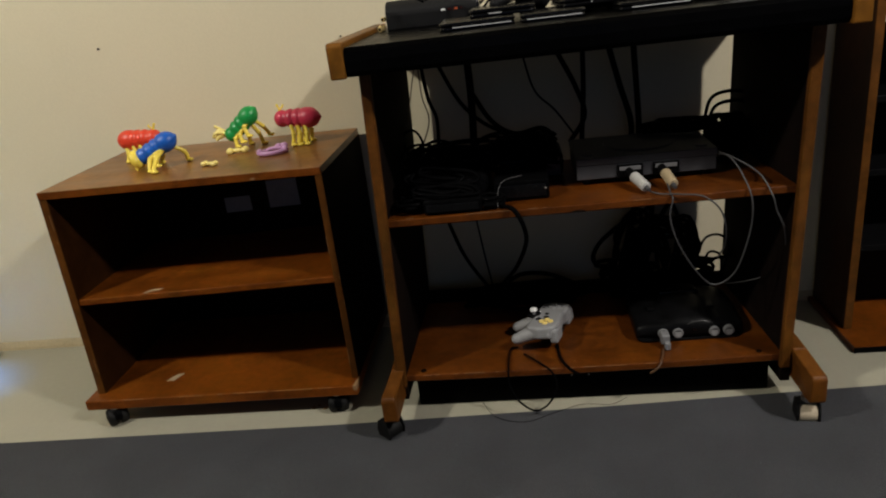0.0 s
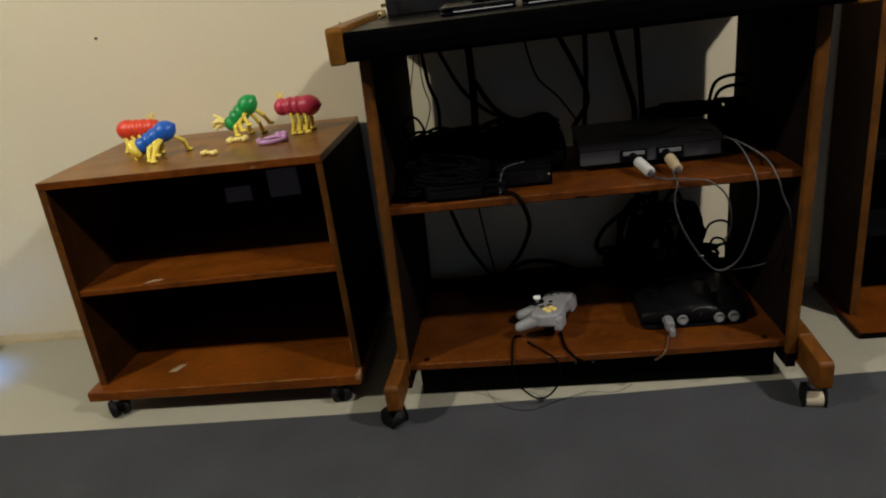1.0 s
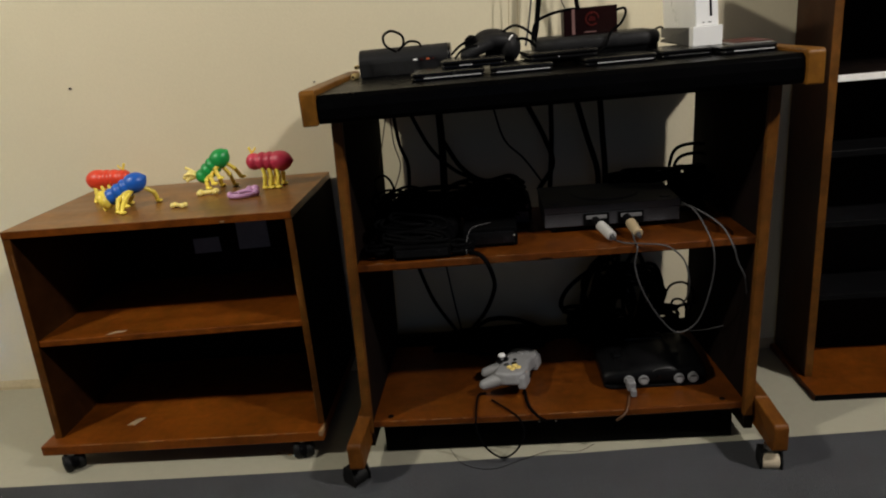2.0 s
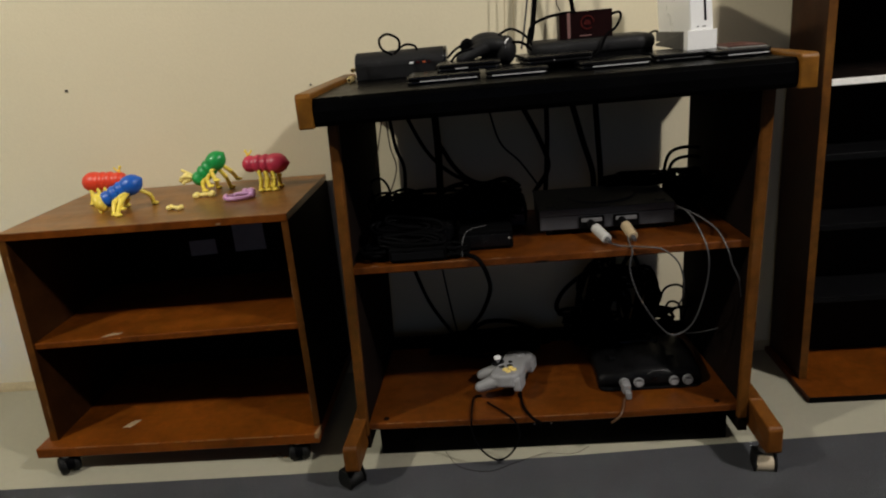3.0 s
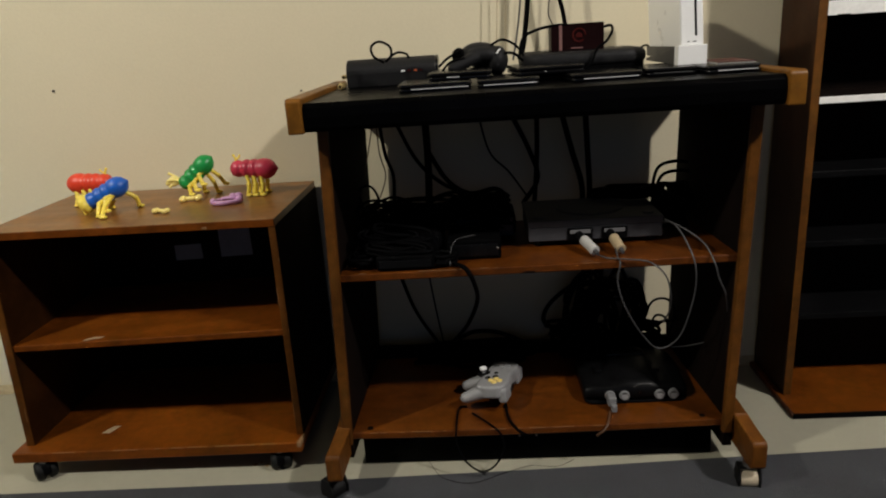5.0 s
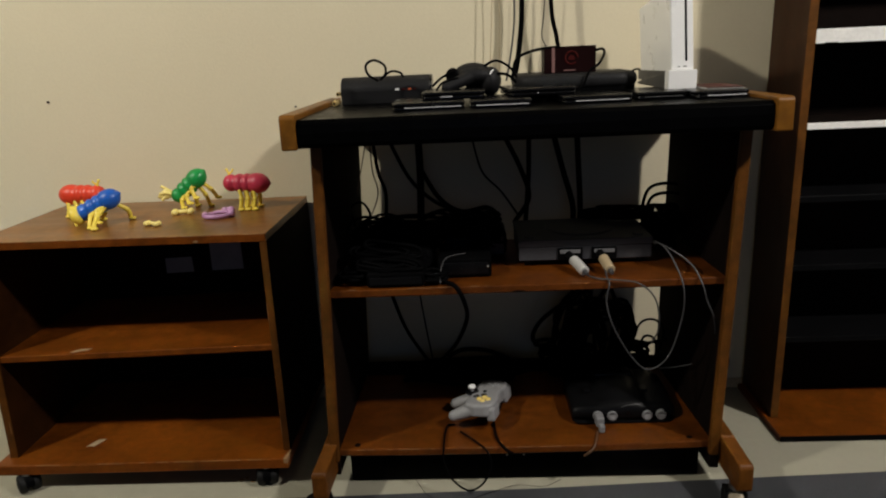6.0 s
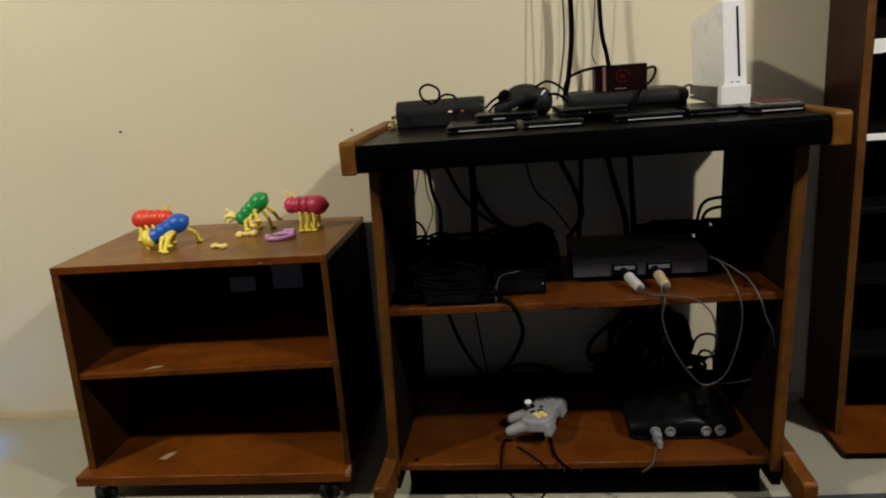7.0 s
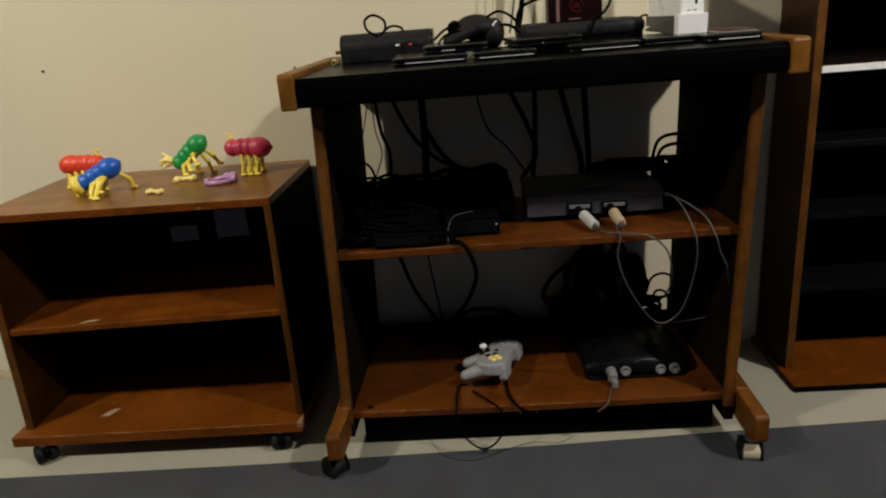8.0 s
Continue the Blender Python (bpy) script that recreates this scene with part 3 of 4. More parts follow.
# ---- toys on the low bookcase ----
SHELF = 0.567


def bug_toy(colour, place, turn, tilt, legs, label, crest, size=1.0):
    """Plastic bug: a ribbed body along x with the head at -x, six bent legs, a crest on the head."""
    m = Matrix.Translation(place) @ Matrix.Rotation(radians(turn), 4, "Z") @ Matrix.Rotation(radians(-tilt), 4, "Y") @ Matrix.Scale(size, 4)
    bug = thing("bug_toy", (place[0], place[1], SHELF), label, "toy", "toy bugs")
    bm = bmesh.new()
    outline = [(1.05 * x, 1.04 * r) for x, r in [(-0.0540, 0.0), (-0.0525, 0.009), (-0.047, 0.0160), (-0.040, 0.0190), (-0.033, 0.0190), (-0.0275, 0.0165), (-0.0225, 0.0196), (-0.0165, 0.0212), (-0.0110, 0.0196), (-0.0080, 0.0180),
               (-0.004, 0.0208), (0.0010, 0.0218), (0.0055, 0.0205), (0.0080, 0.0192), (0.013, 0.0218), (0.021, 0.0230), (0.029, 0.0226), (0.037, 0.0200), (0.0445, 0.0145), (0.0490, 0.0080), (0.0520, 0.0040), (0.0545, 0.0)]]
    seg, rings = 24, []
    for x, r in outline:
        if r == 0:
            rings.append([bm.verts.new((x, 0, 0))])
        else:
            rings.append([bm.verts.new((x, r * math.cos(2 * math.pi * k / seg), r * math.sin(2 * math.pi * k / seg))) for k in range(seg)])
    for a, b in zip(rings, rings[1:]):
        for k in range(seg):
            q = [a[k % len(a)], a[(k + 1) % len(a)], b[(k + 1) % len(b)], b[k % len(b)]]
            bm.faces.new(list(dict.fromkeys(q)))
    bmesh.ops.recalc_face_normals(bm, faces=bm.faces)
    bmesh.ops.transform(bm, matrix=m, verts=bm.verts)
    part("body", bm, colour, bug, smooth=True)
    for x, side, foot in legs:
        top = m @ Vector((x, side * 0.013, -0.012))
        toe = Vector((foot[0], foot[1], SHELF + (foot[2] if len(foot) > 2 else 0.0035)))
        knee = top.lerp(toe, 0.5) + Vector((foot[3] if len(foot) > 3 else 0.004, 0, 0.0015 if abs(top.z - toe.z) > 0.03 else 0.008))
        bm = tube([top, knee, toe], 0.0048, 8, 5)
        blob(knee, (0.0062, 0.0056, 0.0054), bm, u=10, v=8)
        blob(toe + Vector((0.004, -0.003, 0.0)), (0.0090, 0.0075, 0.0036), bm, u=12, v=8)
        blob(toe + Vector((0.008, -0.005, 0.0005)), (0.0045, 0.0065, 0.0036), bm, u=10, v=8)
        part("leg", bm, "yellow", bug, smooth=True)
    if crest == "face":
        bm = blob((-0.056, -0.002, 0.002), (0.0150, 0.0245, 0.0235))
        tube([(-0.060, -0.004, -0.008), (-0.068, -0.006, -0.014), (-0.066, -0.008, -0.020)], 0.0042, 8, 5, bm)
    elif crest == "fan":
        bm = tube([(-0.046, -0.004, 0.010), (-0.058, -0.008, 0.028), (-0.070, -0.008, 0.034)], 0.0042, 8, 5)
        tube([(-0.046, 0.006, 0.010), (-0.055, 0.010, 0.036), (-0.060, 0.012, 0.048)], 0.0040, 8, 5, bm)
        tube([(-0.050, 0, 0.008), (-0.066, -0.004, 0.020), (-0.078, -0.006, 0.020)], 0.0045, 8, 5, bm)
        blob((-0.060, -0.002, 0.024), (0.015, 0.007, 0.013), bm)
        blob((-0.072, -0.006, 0.030), (0.008, 0.005, 0.006), bm)
    else:
        bm = tube([(-0.044, 0, 0.014), (-0.043, 0.0, 0.022), (-0.047, 0.0, 0.031)], 0.0026, 8, 5)
        tube([(-0.043, 0, 0.020), (-0.036, 0.004, 0.027), (-0.034, 0.004, 0.032)], 0.0022, 8, 5, bm)
        blob((-0.047, 0, 0.031), (0.0034, 0.0034, 0.0034), bm, u=10, v=8)
    bmesh.ops.transform(bm, matrix=m, verts=bm.verts)
    part("crest", bm, "bone" if crest == "fan" else "yellow", bug, smooth=True)
    return bug


def straight(place, turn, xs=(-0.016, 0.0, 0.017), splay=0.019):
    c, s_ = math.cos(radians(turn)), math.sin(radians(turn))
    return [(x, s, (place[0] + c * x - s_ * s * splay, place[1] + s_ * x + c * s * splay)) for x in xs for s in (-1, 1)]


p = (-0.445, 1.700, 0.628)
bug_toy("crimson", p, -3, -2, straight(p, -3), "crimson plastic toy bug standing on yellow legs", "horn")
p = (-0.838, 1.690, 0.618)
bug_toy("red", p, 178, 0, straight(p, 178, (0.030, 0.012, -0.006)), "red plastic toy bug standing behind the blue one", "horn")
p = (-0.746, 1.592, 0.612)
blue_legs = [(-0.004, -1, (-0.750, 1.546, 0.0035, -0.006)), (0.010, -1, (-0.736, 1.534, 0.0035, -0.004)), (0.016, -1, (-0.736, 1.556, 0.012, -0.010)), (0.024, 1, (-0.700, 1.634, 0.0035, 0.012)), (0.0, 1, (-0.765, 1.630)), (-0.015, 1, (-0.785, 1.625))]
bug_toy("blue", p, 12, 25, blue_legs, "blue plastic toy bug tipped forward on its yellow face", "face", 0.94)
p = (-0.583, 1.702, 0.628)
green_legs = [(-0.012, -1, (-0.598, 1.684, 0.012, -0.008)), (0.002, -1, (-0.582, 1.682, 0.022, -0.009)), (0.016, -1, (-0.566, 1.684, 0.034, -0.009)), (0.022, 1, (-0.536, 1.744, 0.022, 0.004)), (0.010, 1, (-0.556, 1.744, 0.0035, 0.004)), (-0.014, 1, (-0.592, 1.752))]
bug_toy("green", p, 4, 40, green_legs, "green plastic toy bug tipped forward with bent yellow legs", "fan", 0.92)


def bone_piece(place, turn, size, label, mat="bone"):
    m = Matrix.Translation(place) @ Matrix.Rotation(radians(turn), 4, "Z") @ Matrix.Scale(size, 4)
    bm = rod((-0.011, 0, 0), (0.011, 0, 0), 0.0038, seg=12)
    for x in (-1, 1):
        for y in (-1, 1):
            blob((x * 0.013, y * 0.0042, 0), (0.0058, 0.0056, 0.0052), bm, u=12, v=8)
    bmesh.ops.transform(bm, matrix=m, verts=bm.verts)
    return tagged(part("toy_leg_piece", bm, mat, smooth=True), label, "toy piece", "loose toy pieces")


bone_piece((-0.616, 1.556, SHELF + 0.0055), -18, 1.05, "loose pale yellow plastic toy leg lying on the wood")
bone_piece((-0.592, 1.664, SHELF + 0.0062), 10, 1.35, "loose yellow plastic toy leg beside the green bug")
bm = bmesh.new()
ring = [(-0.489 + 0.028 * math.cos(a) - 0.004 * math.sin(a), 1.616 + 0.018 * math.sin(a) + 0.008 * math.cos(a)) for a in [k * math.pi / 6 for k in range(12)]]
tube([(*q, SHELF + 0.0058) for q in [*ring, ring[0], ring[1]]], 0.0054, 10, 5, bm)
blob((-0.461, 1.616, SHELF + 0.009), (0.0080, 0.0075, 0.0088), bm)
blob((-0.468, 1.634, SHELF + 0.013), (0.0095, 0.0062, 0.0080), bm)
blob((-0.517, 1.606, SHELF + 0.008), (0.0078, 0.0082, 0.0078), bm)
blob((-0.482, 1.636, SHELF + 0.012), (0.0090, 0.0060, 0.0075), bm)
tube([(-0.506, 1.628, SHELF + 0.008), (-0.490, 1.620, SHELF + 0.012), (-0.468, 1.620, SHELF + 0.011)], 0.0042, 8, 5, bm)
tagged(part("toy_ring", bm, "violet", smooth=True), "lilac plastic looped toy piece lying flat", "toy piece", "loose toy pieces")


# ---- consoles on the desk's shelves ----
MID, LOW, DESK = 0.461, 0.107, 0.798


def grey_console():
    con = thing("game_console", (0.308, 1.60, MID), "flat grey game console with two plugged controller ports", "game console")
    x0, x1, y0, y1 = 0.171, 0.444, 1.508, 1.690
    part("body", box((x0, y0, MID + 0.013), (x1, y1, MID + 0.0425), 0.0022, seg=3), "console", con)
    part("top_cover", box((x0 - 0.001, y0 - 0.0015, MID + 0.0428), (x1 + 0.001, y1, MID + 0.0570), 0.0020, seg=3), "console", con)
    part("disc_lid", rod((0.308, 1.605, MID + 0.0568), (0.308, 1.605, MID + 0.0605), 0.074, 0.070, 48), "console", con)
    for x in (0.195, 0.42):
        part("button", rod((x, 1.535, MID + 0.0568), (x, 1.535, MID + 0.0600), 0.012, 0.011, 20), "console", con)
    for x in (x0 + 0.02, x1 - 0.02):
        for y in (y0 + 0.02, y1 - 0.02):
            part("rubber_foot", rod((x, y, MID), (x, y, MID + 0.014), 0.008, 0.008, 12), "rubber", con)
    for x in (0.276, 0.346):
        slot = part("port_frame", box((x - 0.026, y0 - 0.0035, MID + 0.013), (x + 0.026, y0 + 0.004, MID + 0.039), 0.002), "console_dark", con, "dark recessed controller port")
        part("memory_flap", box((x - 0.021, y0 - 0.006, MID + 0.028), (x + 0.021, y0 - 0.003, MID + 0.036), 0.001), "port", slot, "pale memory card flap")
    return con


grey_console()
for a, b, mat, label in (((0.272, 1.500, 0.488), (0.294, 1.428, 0.4735), "plug_white", "white controller plug sticking out of the console"), ((0.336, 1.500, 0.490), (0.345, 1.432, 0.4735), "plug_beige", "beige controller plug sticking out of the console")):
    plug = thing("controller_plug", (b[0], b[1], MID), label, "plug", "controller plugs")
    a, b = Vector(a), Vector(b)
    part("collar", rod(a, a.lerp(b, 0.35), 0.008, 0.009, 18), "console_dark", plug)
    part("grip", rod(a.lerp(b, 0.33), b, 0.0104, 0.0100, 22, bevel=0.002), mat, plug)
    part("strain_relief", rod(b, b + (b - a).normalized() * 0.012, 0.005, 0.0035, 14), "grey_cable", plug)


def black_console():
    con = thing("game_console", (0.39, 1.58, LOW), "black game console with round grey controller ports", "game console")
    cx, half, back = 0.390, 0.1100, 1.655
    bm = bmesh.new()
    nx, ny = 36, 18
    rows = []
    for j in range(ny + 1):
        v = j / ny
        row = []
        for i in range(nx + 1):
            u = 2 * i / nx - 1
            y0 = 1.4865 - 0.010 * (1 - u * u)
            wing = 0.033 + 0.012 * math.sin(math.pi * min(1, v / 1.25)) ** 0.8
            dome = 0.013 * math.exp(-(abs(u) / 0.42) ** 4) * min(1, (v + 0.10) / 0.35) * min(1, (1.12 - v) / 0.25)
            crease = -0.003 * math.exp(-((abs(u) - 0.47) / 0.05) ** 2) * min(1, v / 0.15)
            z = (wing + dome + crease) * (1 - 0.30 * abs(u) ** 6) * (0.80 if j == 0 else 1.0) * (0.8 if j == ny else 1)
            row.append(bm.verts.new((cx + half * u * (1 - 0.03 * (v > 0.9)), y0 + (back - y0) * v, LOW + 0.006 + z)))
        rows.append(row)
    for a, b in zip(rows, rows[1:]):
        for i in range(nx):
            bm.faces.new((a[i], a[i + 1], b[i + 1], b[i]))
    rim = rows[0] + [r[-1] for r in rows[1:-1]] + rows[-1][::-1] + [r[0] for r in rows[-2:0:-1]]
    foot = [bm.verts.new((v.co.x, v.co.y, LOW + 0.006)) for v in rim]
    for k in range(len(rim)):
        n = (k + 1) % len(rim)
        bm.faces.new((rim[n], rim[k], foot[k], foot[n]))
    bm.faces.new(foot)
    bmesh.ops.recalc_face_normals(bm, faces=bm.faces)
    part("body", bm, "console_dark", con, smooth=True)
    part("base_lip", prism(rounded(cx - half, cx + half, 1.474, back, 0.020), LOW + 0.002, LOW + 0.0085, "z", 0.0022, 2, True), "console_dark", con)
    part("cartridge_slot", box((0.345, 1.585, LOW + 0.050), (0.430, 1.608, LOW + 0.066), 0.003), "gloss", con)
    for x in (0.318, 0.444):
        part("switch", box((x - 0.008, 1.530, LOW + 0.044), (x + 0.008, 1.552, LOW + 0.054), 0.002), "console_dark", con)
    # Grey tube paints the reflection along the centre panel's edge.
    part("front_arch_highlight", tube([(0.384, 1.4790, LOW + 0.0380), (0.394, 1.4800, LOW + 0.0425), (0.408, 1.4805, LOW + 0.0440), (0.424, 1.4815, LOW + 0.0430)], 0.0008, 6, 6), "stand", con, "thin grey arch standing in for an edge highlight")
    part("emblem", box((0.394, 1.4745, LOW + 0.024), (0.402, 1.4785, LOW + 0.032), 0.001), "gloss", con)
    for x in (0.334, 0.3645, 0.4395, 0.4690):
        port = part("port_ring", rod((x, 1.487, LOW + 0.0205), (x, 1.4725, LOW + 0.0205), 0.0115, 0.0110, 28, bevel=0.001), "port", con, "round grey controller port")
        part("port_groove", rod((x, 1.4730, LOW + 0.0205), (x, 1.4722, LOW + 0.0205), 0.0082, 0.0081, 24), "stand", port)
        part("port_socket", prism([(x + 0.0074 * math.cos(radians(a)), LOW + 0.0200 + 0.0074 * math.sin(radians(a))) for a in range(-215, 36, 25)], 1.4712, 1.4735, "y"), "pad", port)
    return con


black_console()
plug = thing("controller_plug", (0.337, 1.455, LOW), "pale grey controller plug seated in the black console", "plug", "controller plugs")
part("grip", box((0.3250, 1.449, LOW + 0.008), (0.3430, 1.472, LOW + 0.0305), 0.004, seg=3), "port", plug)
part("boot", box((0.3305, 1.437, LOW + 0.001), (0.3425, 1.452, LOW + 0.018), 0.003), "port", plug)


def three_prong_pad():
    pad = thing("game_controller", (0.075, 1.51, LOW), "light grey three-pronged game controller with yellow buttons", "game controller")
    half = [(0.0, 0.050), (0.034, 0.056), (0.066, 0.054), (0.080, 0.040), (0.082, 0.010), (0.074, -0.012), (0.050, -0.014), (0.024, -0.012), (0.0, -0.014)]
    outline = half + [(-x, y) for x, y in half[-2:0:-1]]
    m = Matrix.Translation((0.077, 1.536, LOW + 0.0410)) @ Matrix.Rotation(radians(-7), 4, "X") @ Matrix.Rotation(radians(-3), 4, "Y") @ Matrix.Rotation(radians(-107), 4, "Z") @ Matrix.Scale(0.99, 4)
    bm = prism(outline, -0.015, 0.014, "z", 0.006, 3)
    for a, b, r0, r1 in (((-0.062, 0.004, -0.003), (-0.070, -0.037, -0.017), 0.0185, 0.0130), ((0.062, 0.004, -0.003), (0.070, -0.037, -0.017), 0.0185, 0.0130), ((0.0, -0.006, -0.003), (0.0, -0.056, -0.017), 0.0190, 0.0130)):
        for k in range(9):
            f = k / 8
            r = r0 + (r1 - r0) * f
            blob(Vector(a).lerp(Vector(b), f), (r, r * 1.05, r * 0.92), bm, u=16, v=12)
    bmesh.ops.transform(bm, matrix=m, verts=bm.verts)
    shell = part("shell", bm, "pad", pad, smooth=True)
    skin = shell.modifiers.new("skin", "REMESH")
    skin.mode, skin.voxel_size, skin.use_smooth_shade = "VOXEL", 0.0016, True
    ease = shell.modifiers.new("ease", "SMOOTH")
    ease.factor, ease.iterations = 0.5, 6

    def stud(name, x, y, r, h, mat, label="", z=0.0135):
        b = rod((x, y, z - 0.002), (x, y, z + h), r, r * 0.9, 18, bevel=0.0008)
        bmesh.ops.transform(b, matrix=m, verts=b.verts)
        return part(name, b, mat, pad, label)

    for x, y in ((0.046, 0.036), (0.046, 0.016), (0.036, 0.026), (0.056, 0.026)):
        stud("yellow_button", x, y, 0.0064, 0.004, "c_yellow", "golden yellow button")
    stud("action_button", 0.030, 0.004, 0.0068, 0.003, "gloss", "dark round button")
    stud("action_button", 0.022, 0.020, 0.0068, 0.003, "gloss", "dark round button")
    stud("start_button", 0.0, 0.016, 0.005, 0.003, "gloss", "dark round button")
    stud("stick_well", 0.0, -0.014, 0.0165, 0.0015, "console_dark", "dark octagonal stick well")
    stud("stick_stem", 0.0, -0.014, 0.004, 0.012, "port")
    stud("stick_cap", 0.0, -0.014, 0.0085, 0.004, "white", "pale thumb stick", 0.0245)
    for a, b in (((-0.060, 0.020), (-0.032, 0.028)), ((-0.050, 0.010), (-0.042, 0.038))):
        bb = box((a[0], a[1], 0.012), (b[0], b[1], 0.017), 0.001)
        bmesh.ops.transform(bb, matrix=m, verts=bb.verts)
        part("direction_bar", bb, "pad", pad)
    for s in (-1, 1):
        bb = box((s * 0.054 - 0.022, 0.038, -0.026), (s * 0.054 + 0.022, 0.057, 0.006), 0.006)
        bmesh.ops.transform(bb, matrix=m, verts=bb.verts)
        part("shoulder_button", bb, "pad", pad)
    bb = box((-0.028, -0.01, -0.036), (0.028, 0.045, -0.012), 0.004)
    bmesh.ops.transform(bb, matrix=m, verts=bb.verts)
    part("expansion_pack", bb, "console_dark", pad, "dark expansion pack underneath")
    return pad


three_prong_pad()


def black_box(a, b, label, bevel=0.005, vents=0):
    ob = thing("black_console", ((a[0] + b[0]) / 2, (a[1] + b[1]) / 2, a[2]), label, "console", "black boxes on the shelf")
    part("case", box(a, b, bevel, seg=3), "black", ob)
    part("front_panel", box((a[0] + 0.006, a[1] - 0.002, a[2] + 0.006), (b[0] - 0.006, a[1] + 0.004, b[2] - 0.008), 0.0015), "gloss", ob)
    for k in range(vents):
        x = a[0] + 0.02 + k * (b[0] - a[0] - 0.04) / max(1, vents - 1)
        part("vent_rib", box((x - 0.0025, a[1] + 0.03, b[2] - 0.001), (x + 0.0025, b[1] - 0.03, b[2] + 0.0012)), "black", ob)
    return ob


black_box((-0.178, 1.475, MID), (-0.008, 1.680, MID + 0.054), "black console box half buried under cables", 0.014, 8)
b = black_box((0.004, 1.452, MID), (0.112, 1.580, MID + 0.040), "small glossy black box with a metal stud", 0.004)
part("metal_stud", blob((0.105, 1.4505, MID + 0.022), (0.0026, 0.002, 0.0026), u=10, v=8), "metal", b, "bright metal stud")
black_box((-0.135, 1.402, MID), (-0.02, 1.452, MID + 0.030), "flat black power brick at the shelf's edge", 0.006)
black_box((0.012, 1.590, MID), (0.150, 1.700, MID + 0.058), "black power supply box behind the consoles", 0.014)
heap = "tangled black cable heap on the middle shelf"
coil((-0.006, 1.428, MID + 0.014), 0.030, 0.022, 0.010, 5, 0.0038, heap, 61)
coil((-0.085, 1.430, MID + 0.036), 0.066, 0.024, 0.010, 6, 0.0038, heap, 62, tilt=(0.25, 0.05, 0))
coil((-0.115, 1.560, MID + 0.070), 0.070, 0.060, 0.014, 6, 0.0042, heap, 1)
coil((-0.060, 1.600, MID + 0.074), 0.080, 0.050, 0.018, 6, 0.0038, heap, 2)
coil((0.070, 1.630, MID + 0.076), 0.075, 0.050, 0.014, 6, 0.0040, heap, 3)
coil((-0.165, 1.440, MID + 0.016), 0.028, 0.030, 0.012, 4, 0.0040, heap, 4)
coil((0.496, 1.640, MID + 0.042), 0.040, 0.060, 0.036, 8, 0.0050, "tangled black cable heap beside the grey console", 5, tilt=(0.2, 0.25, 0))
coil((0.500, 1.665, MID + 0.050), 0.040, 0.036, 0.040, 6, 0.0048, "tangled black cable heap beside the grey console", 15, tilt=(0.5, -0.35, 0.4))
coil((0.400, 1.665, MID + 0.075), 0.085, 0.035, 0.012, 5, 0.0042, "black cables lying across the grey console", 6)
coil((-0.100, 1.470, MID + 0.050), 0.075, 0.022, 0.020, 5, 0.0040, heap, 21, tilt=(0.5, 0.15, 0))
coil((-0.040, 1.530, MID + 0.078), 0.060, 0.045, 0.018, 5, 0.0036, heap, 22, tilt=(-0.3, 0.3, 0))
coil((0.080, 1.585, MID + 0.078), 0.055, 0.040, 0.016, 5, 0.0036, heap, 23, tilt=(0.2, -0.3, 0))
coil((-0.130, 1.605, MID + 0.062), 0.055, 0.040, 0.024, 5, 0.0034, heap, 51, tilt=(0.9, 0.2, 0))
coil((-0.020, 1.640, MID + 0.056), 0.060, 0.034, 0.024, 6, 0.0036, heap, 52, tilt=(0.7, -0.3, 0.2))
coil((0.075, 1.650, MID + 0.056), 0.062, 0.036, 0.026, 6, 0.0036, heap, 53, tilt=(0.6, 0.2, 0))
coil((0.110, 1.600, MID + 0.052), 0.040, 0.034, 0.022, 5, 0.0038, heap, 54, tilt=(0.4, 0.5, 0))
coil((-0.150, 1.520, MID + 0.050), 0.036, 0.040, 0.022, 6, 0.0040, heap, 55, tilt=(0.2, -0.3, 0))
low_heap = "tangled black cable heap behind the black console"
coil((0.290, 1.712, LOW + 0.050), 0.075, 0.028, 0.042, 8, 0.0050, low_heap, 7)
coil((0.385, 1.716, LOW + 0.105), 0.075, 0.100, 0.024, 11, 0.0052, low_heap, 8, tilt=(1.45, 0.1, 0.1))
coil((0.335, 1.704, LOW + 0.090), 0.060, 0.085, 0.020, 8, 0.0048, low_heap, 31, tilt=(1.5, -0.25, 0))
coil((0.455, 1.712, LOW + 0.050), 0.050, 0.026, 0.042, 8, 0.0045, low_heap, 9)
coil((0.040, 1.700, LOW + 0.030), 0.150, 0.032, 0.026, 7, 0.0050, "black cables lying along the back of the bottom shelf", 10)
coil((0.300, 1.716, LOW + 0.135), 0.040, 0.095, 0.014, 3, 0.0045, low_heap, 11, tilt=(1.5, 0.35, 0))


side_heap = "black cable bundle lying between the desk and the tall bookcase"
coil((0.672, 1.800, 0.125), 0.040, 0.110, 0.022, 9, 0.0062, side_heap, 41, tilt=(1.5, 0.1, 0))
coil((0.655, 1.785, 0.055), 0.050, 0.036, 0.046, 8, 0.0060, side_heap, 42)


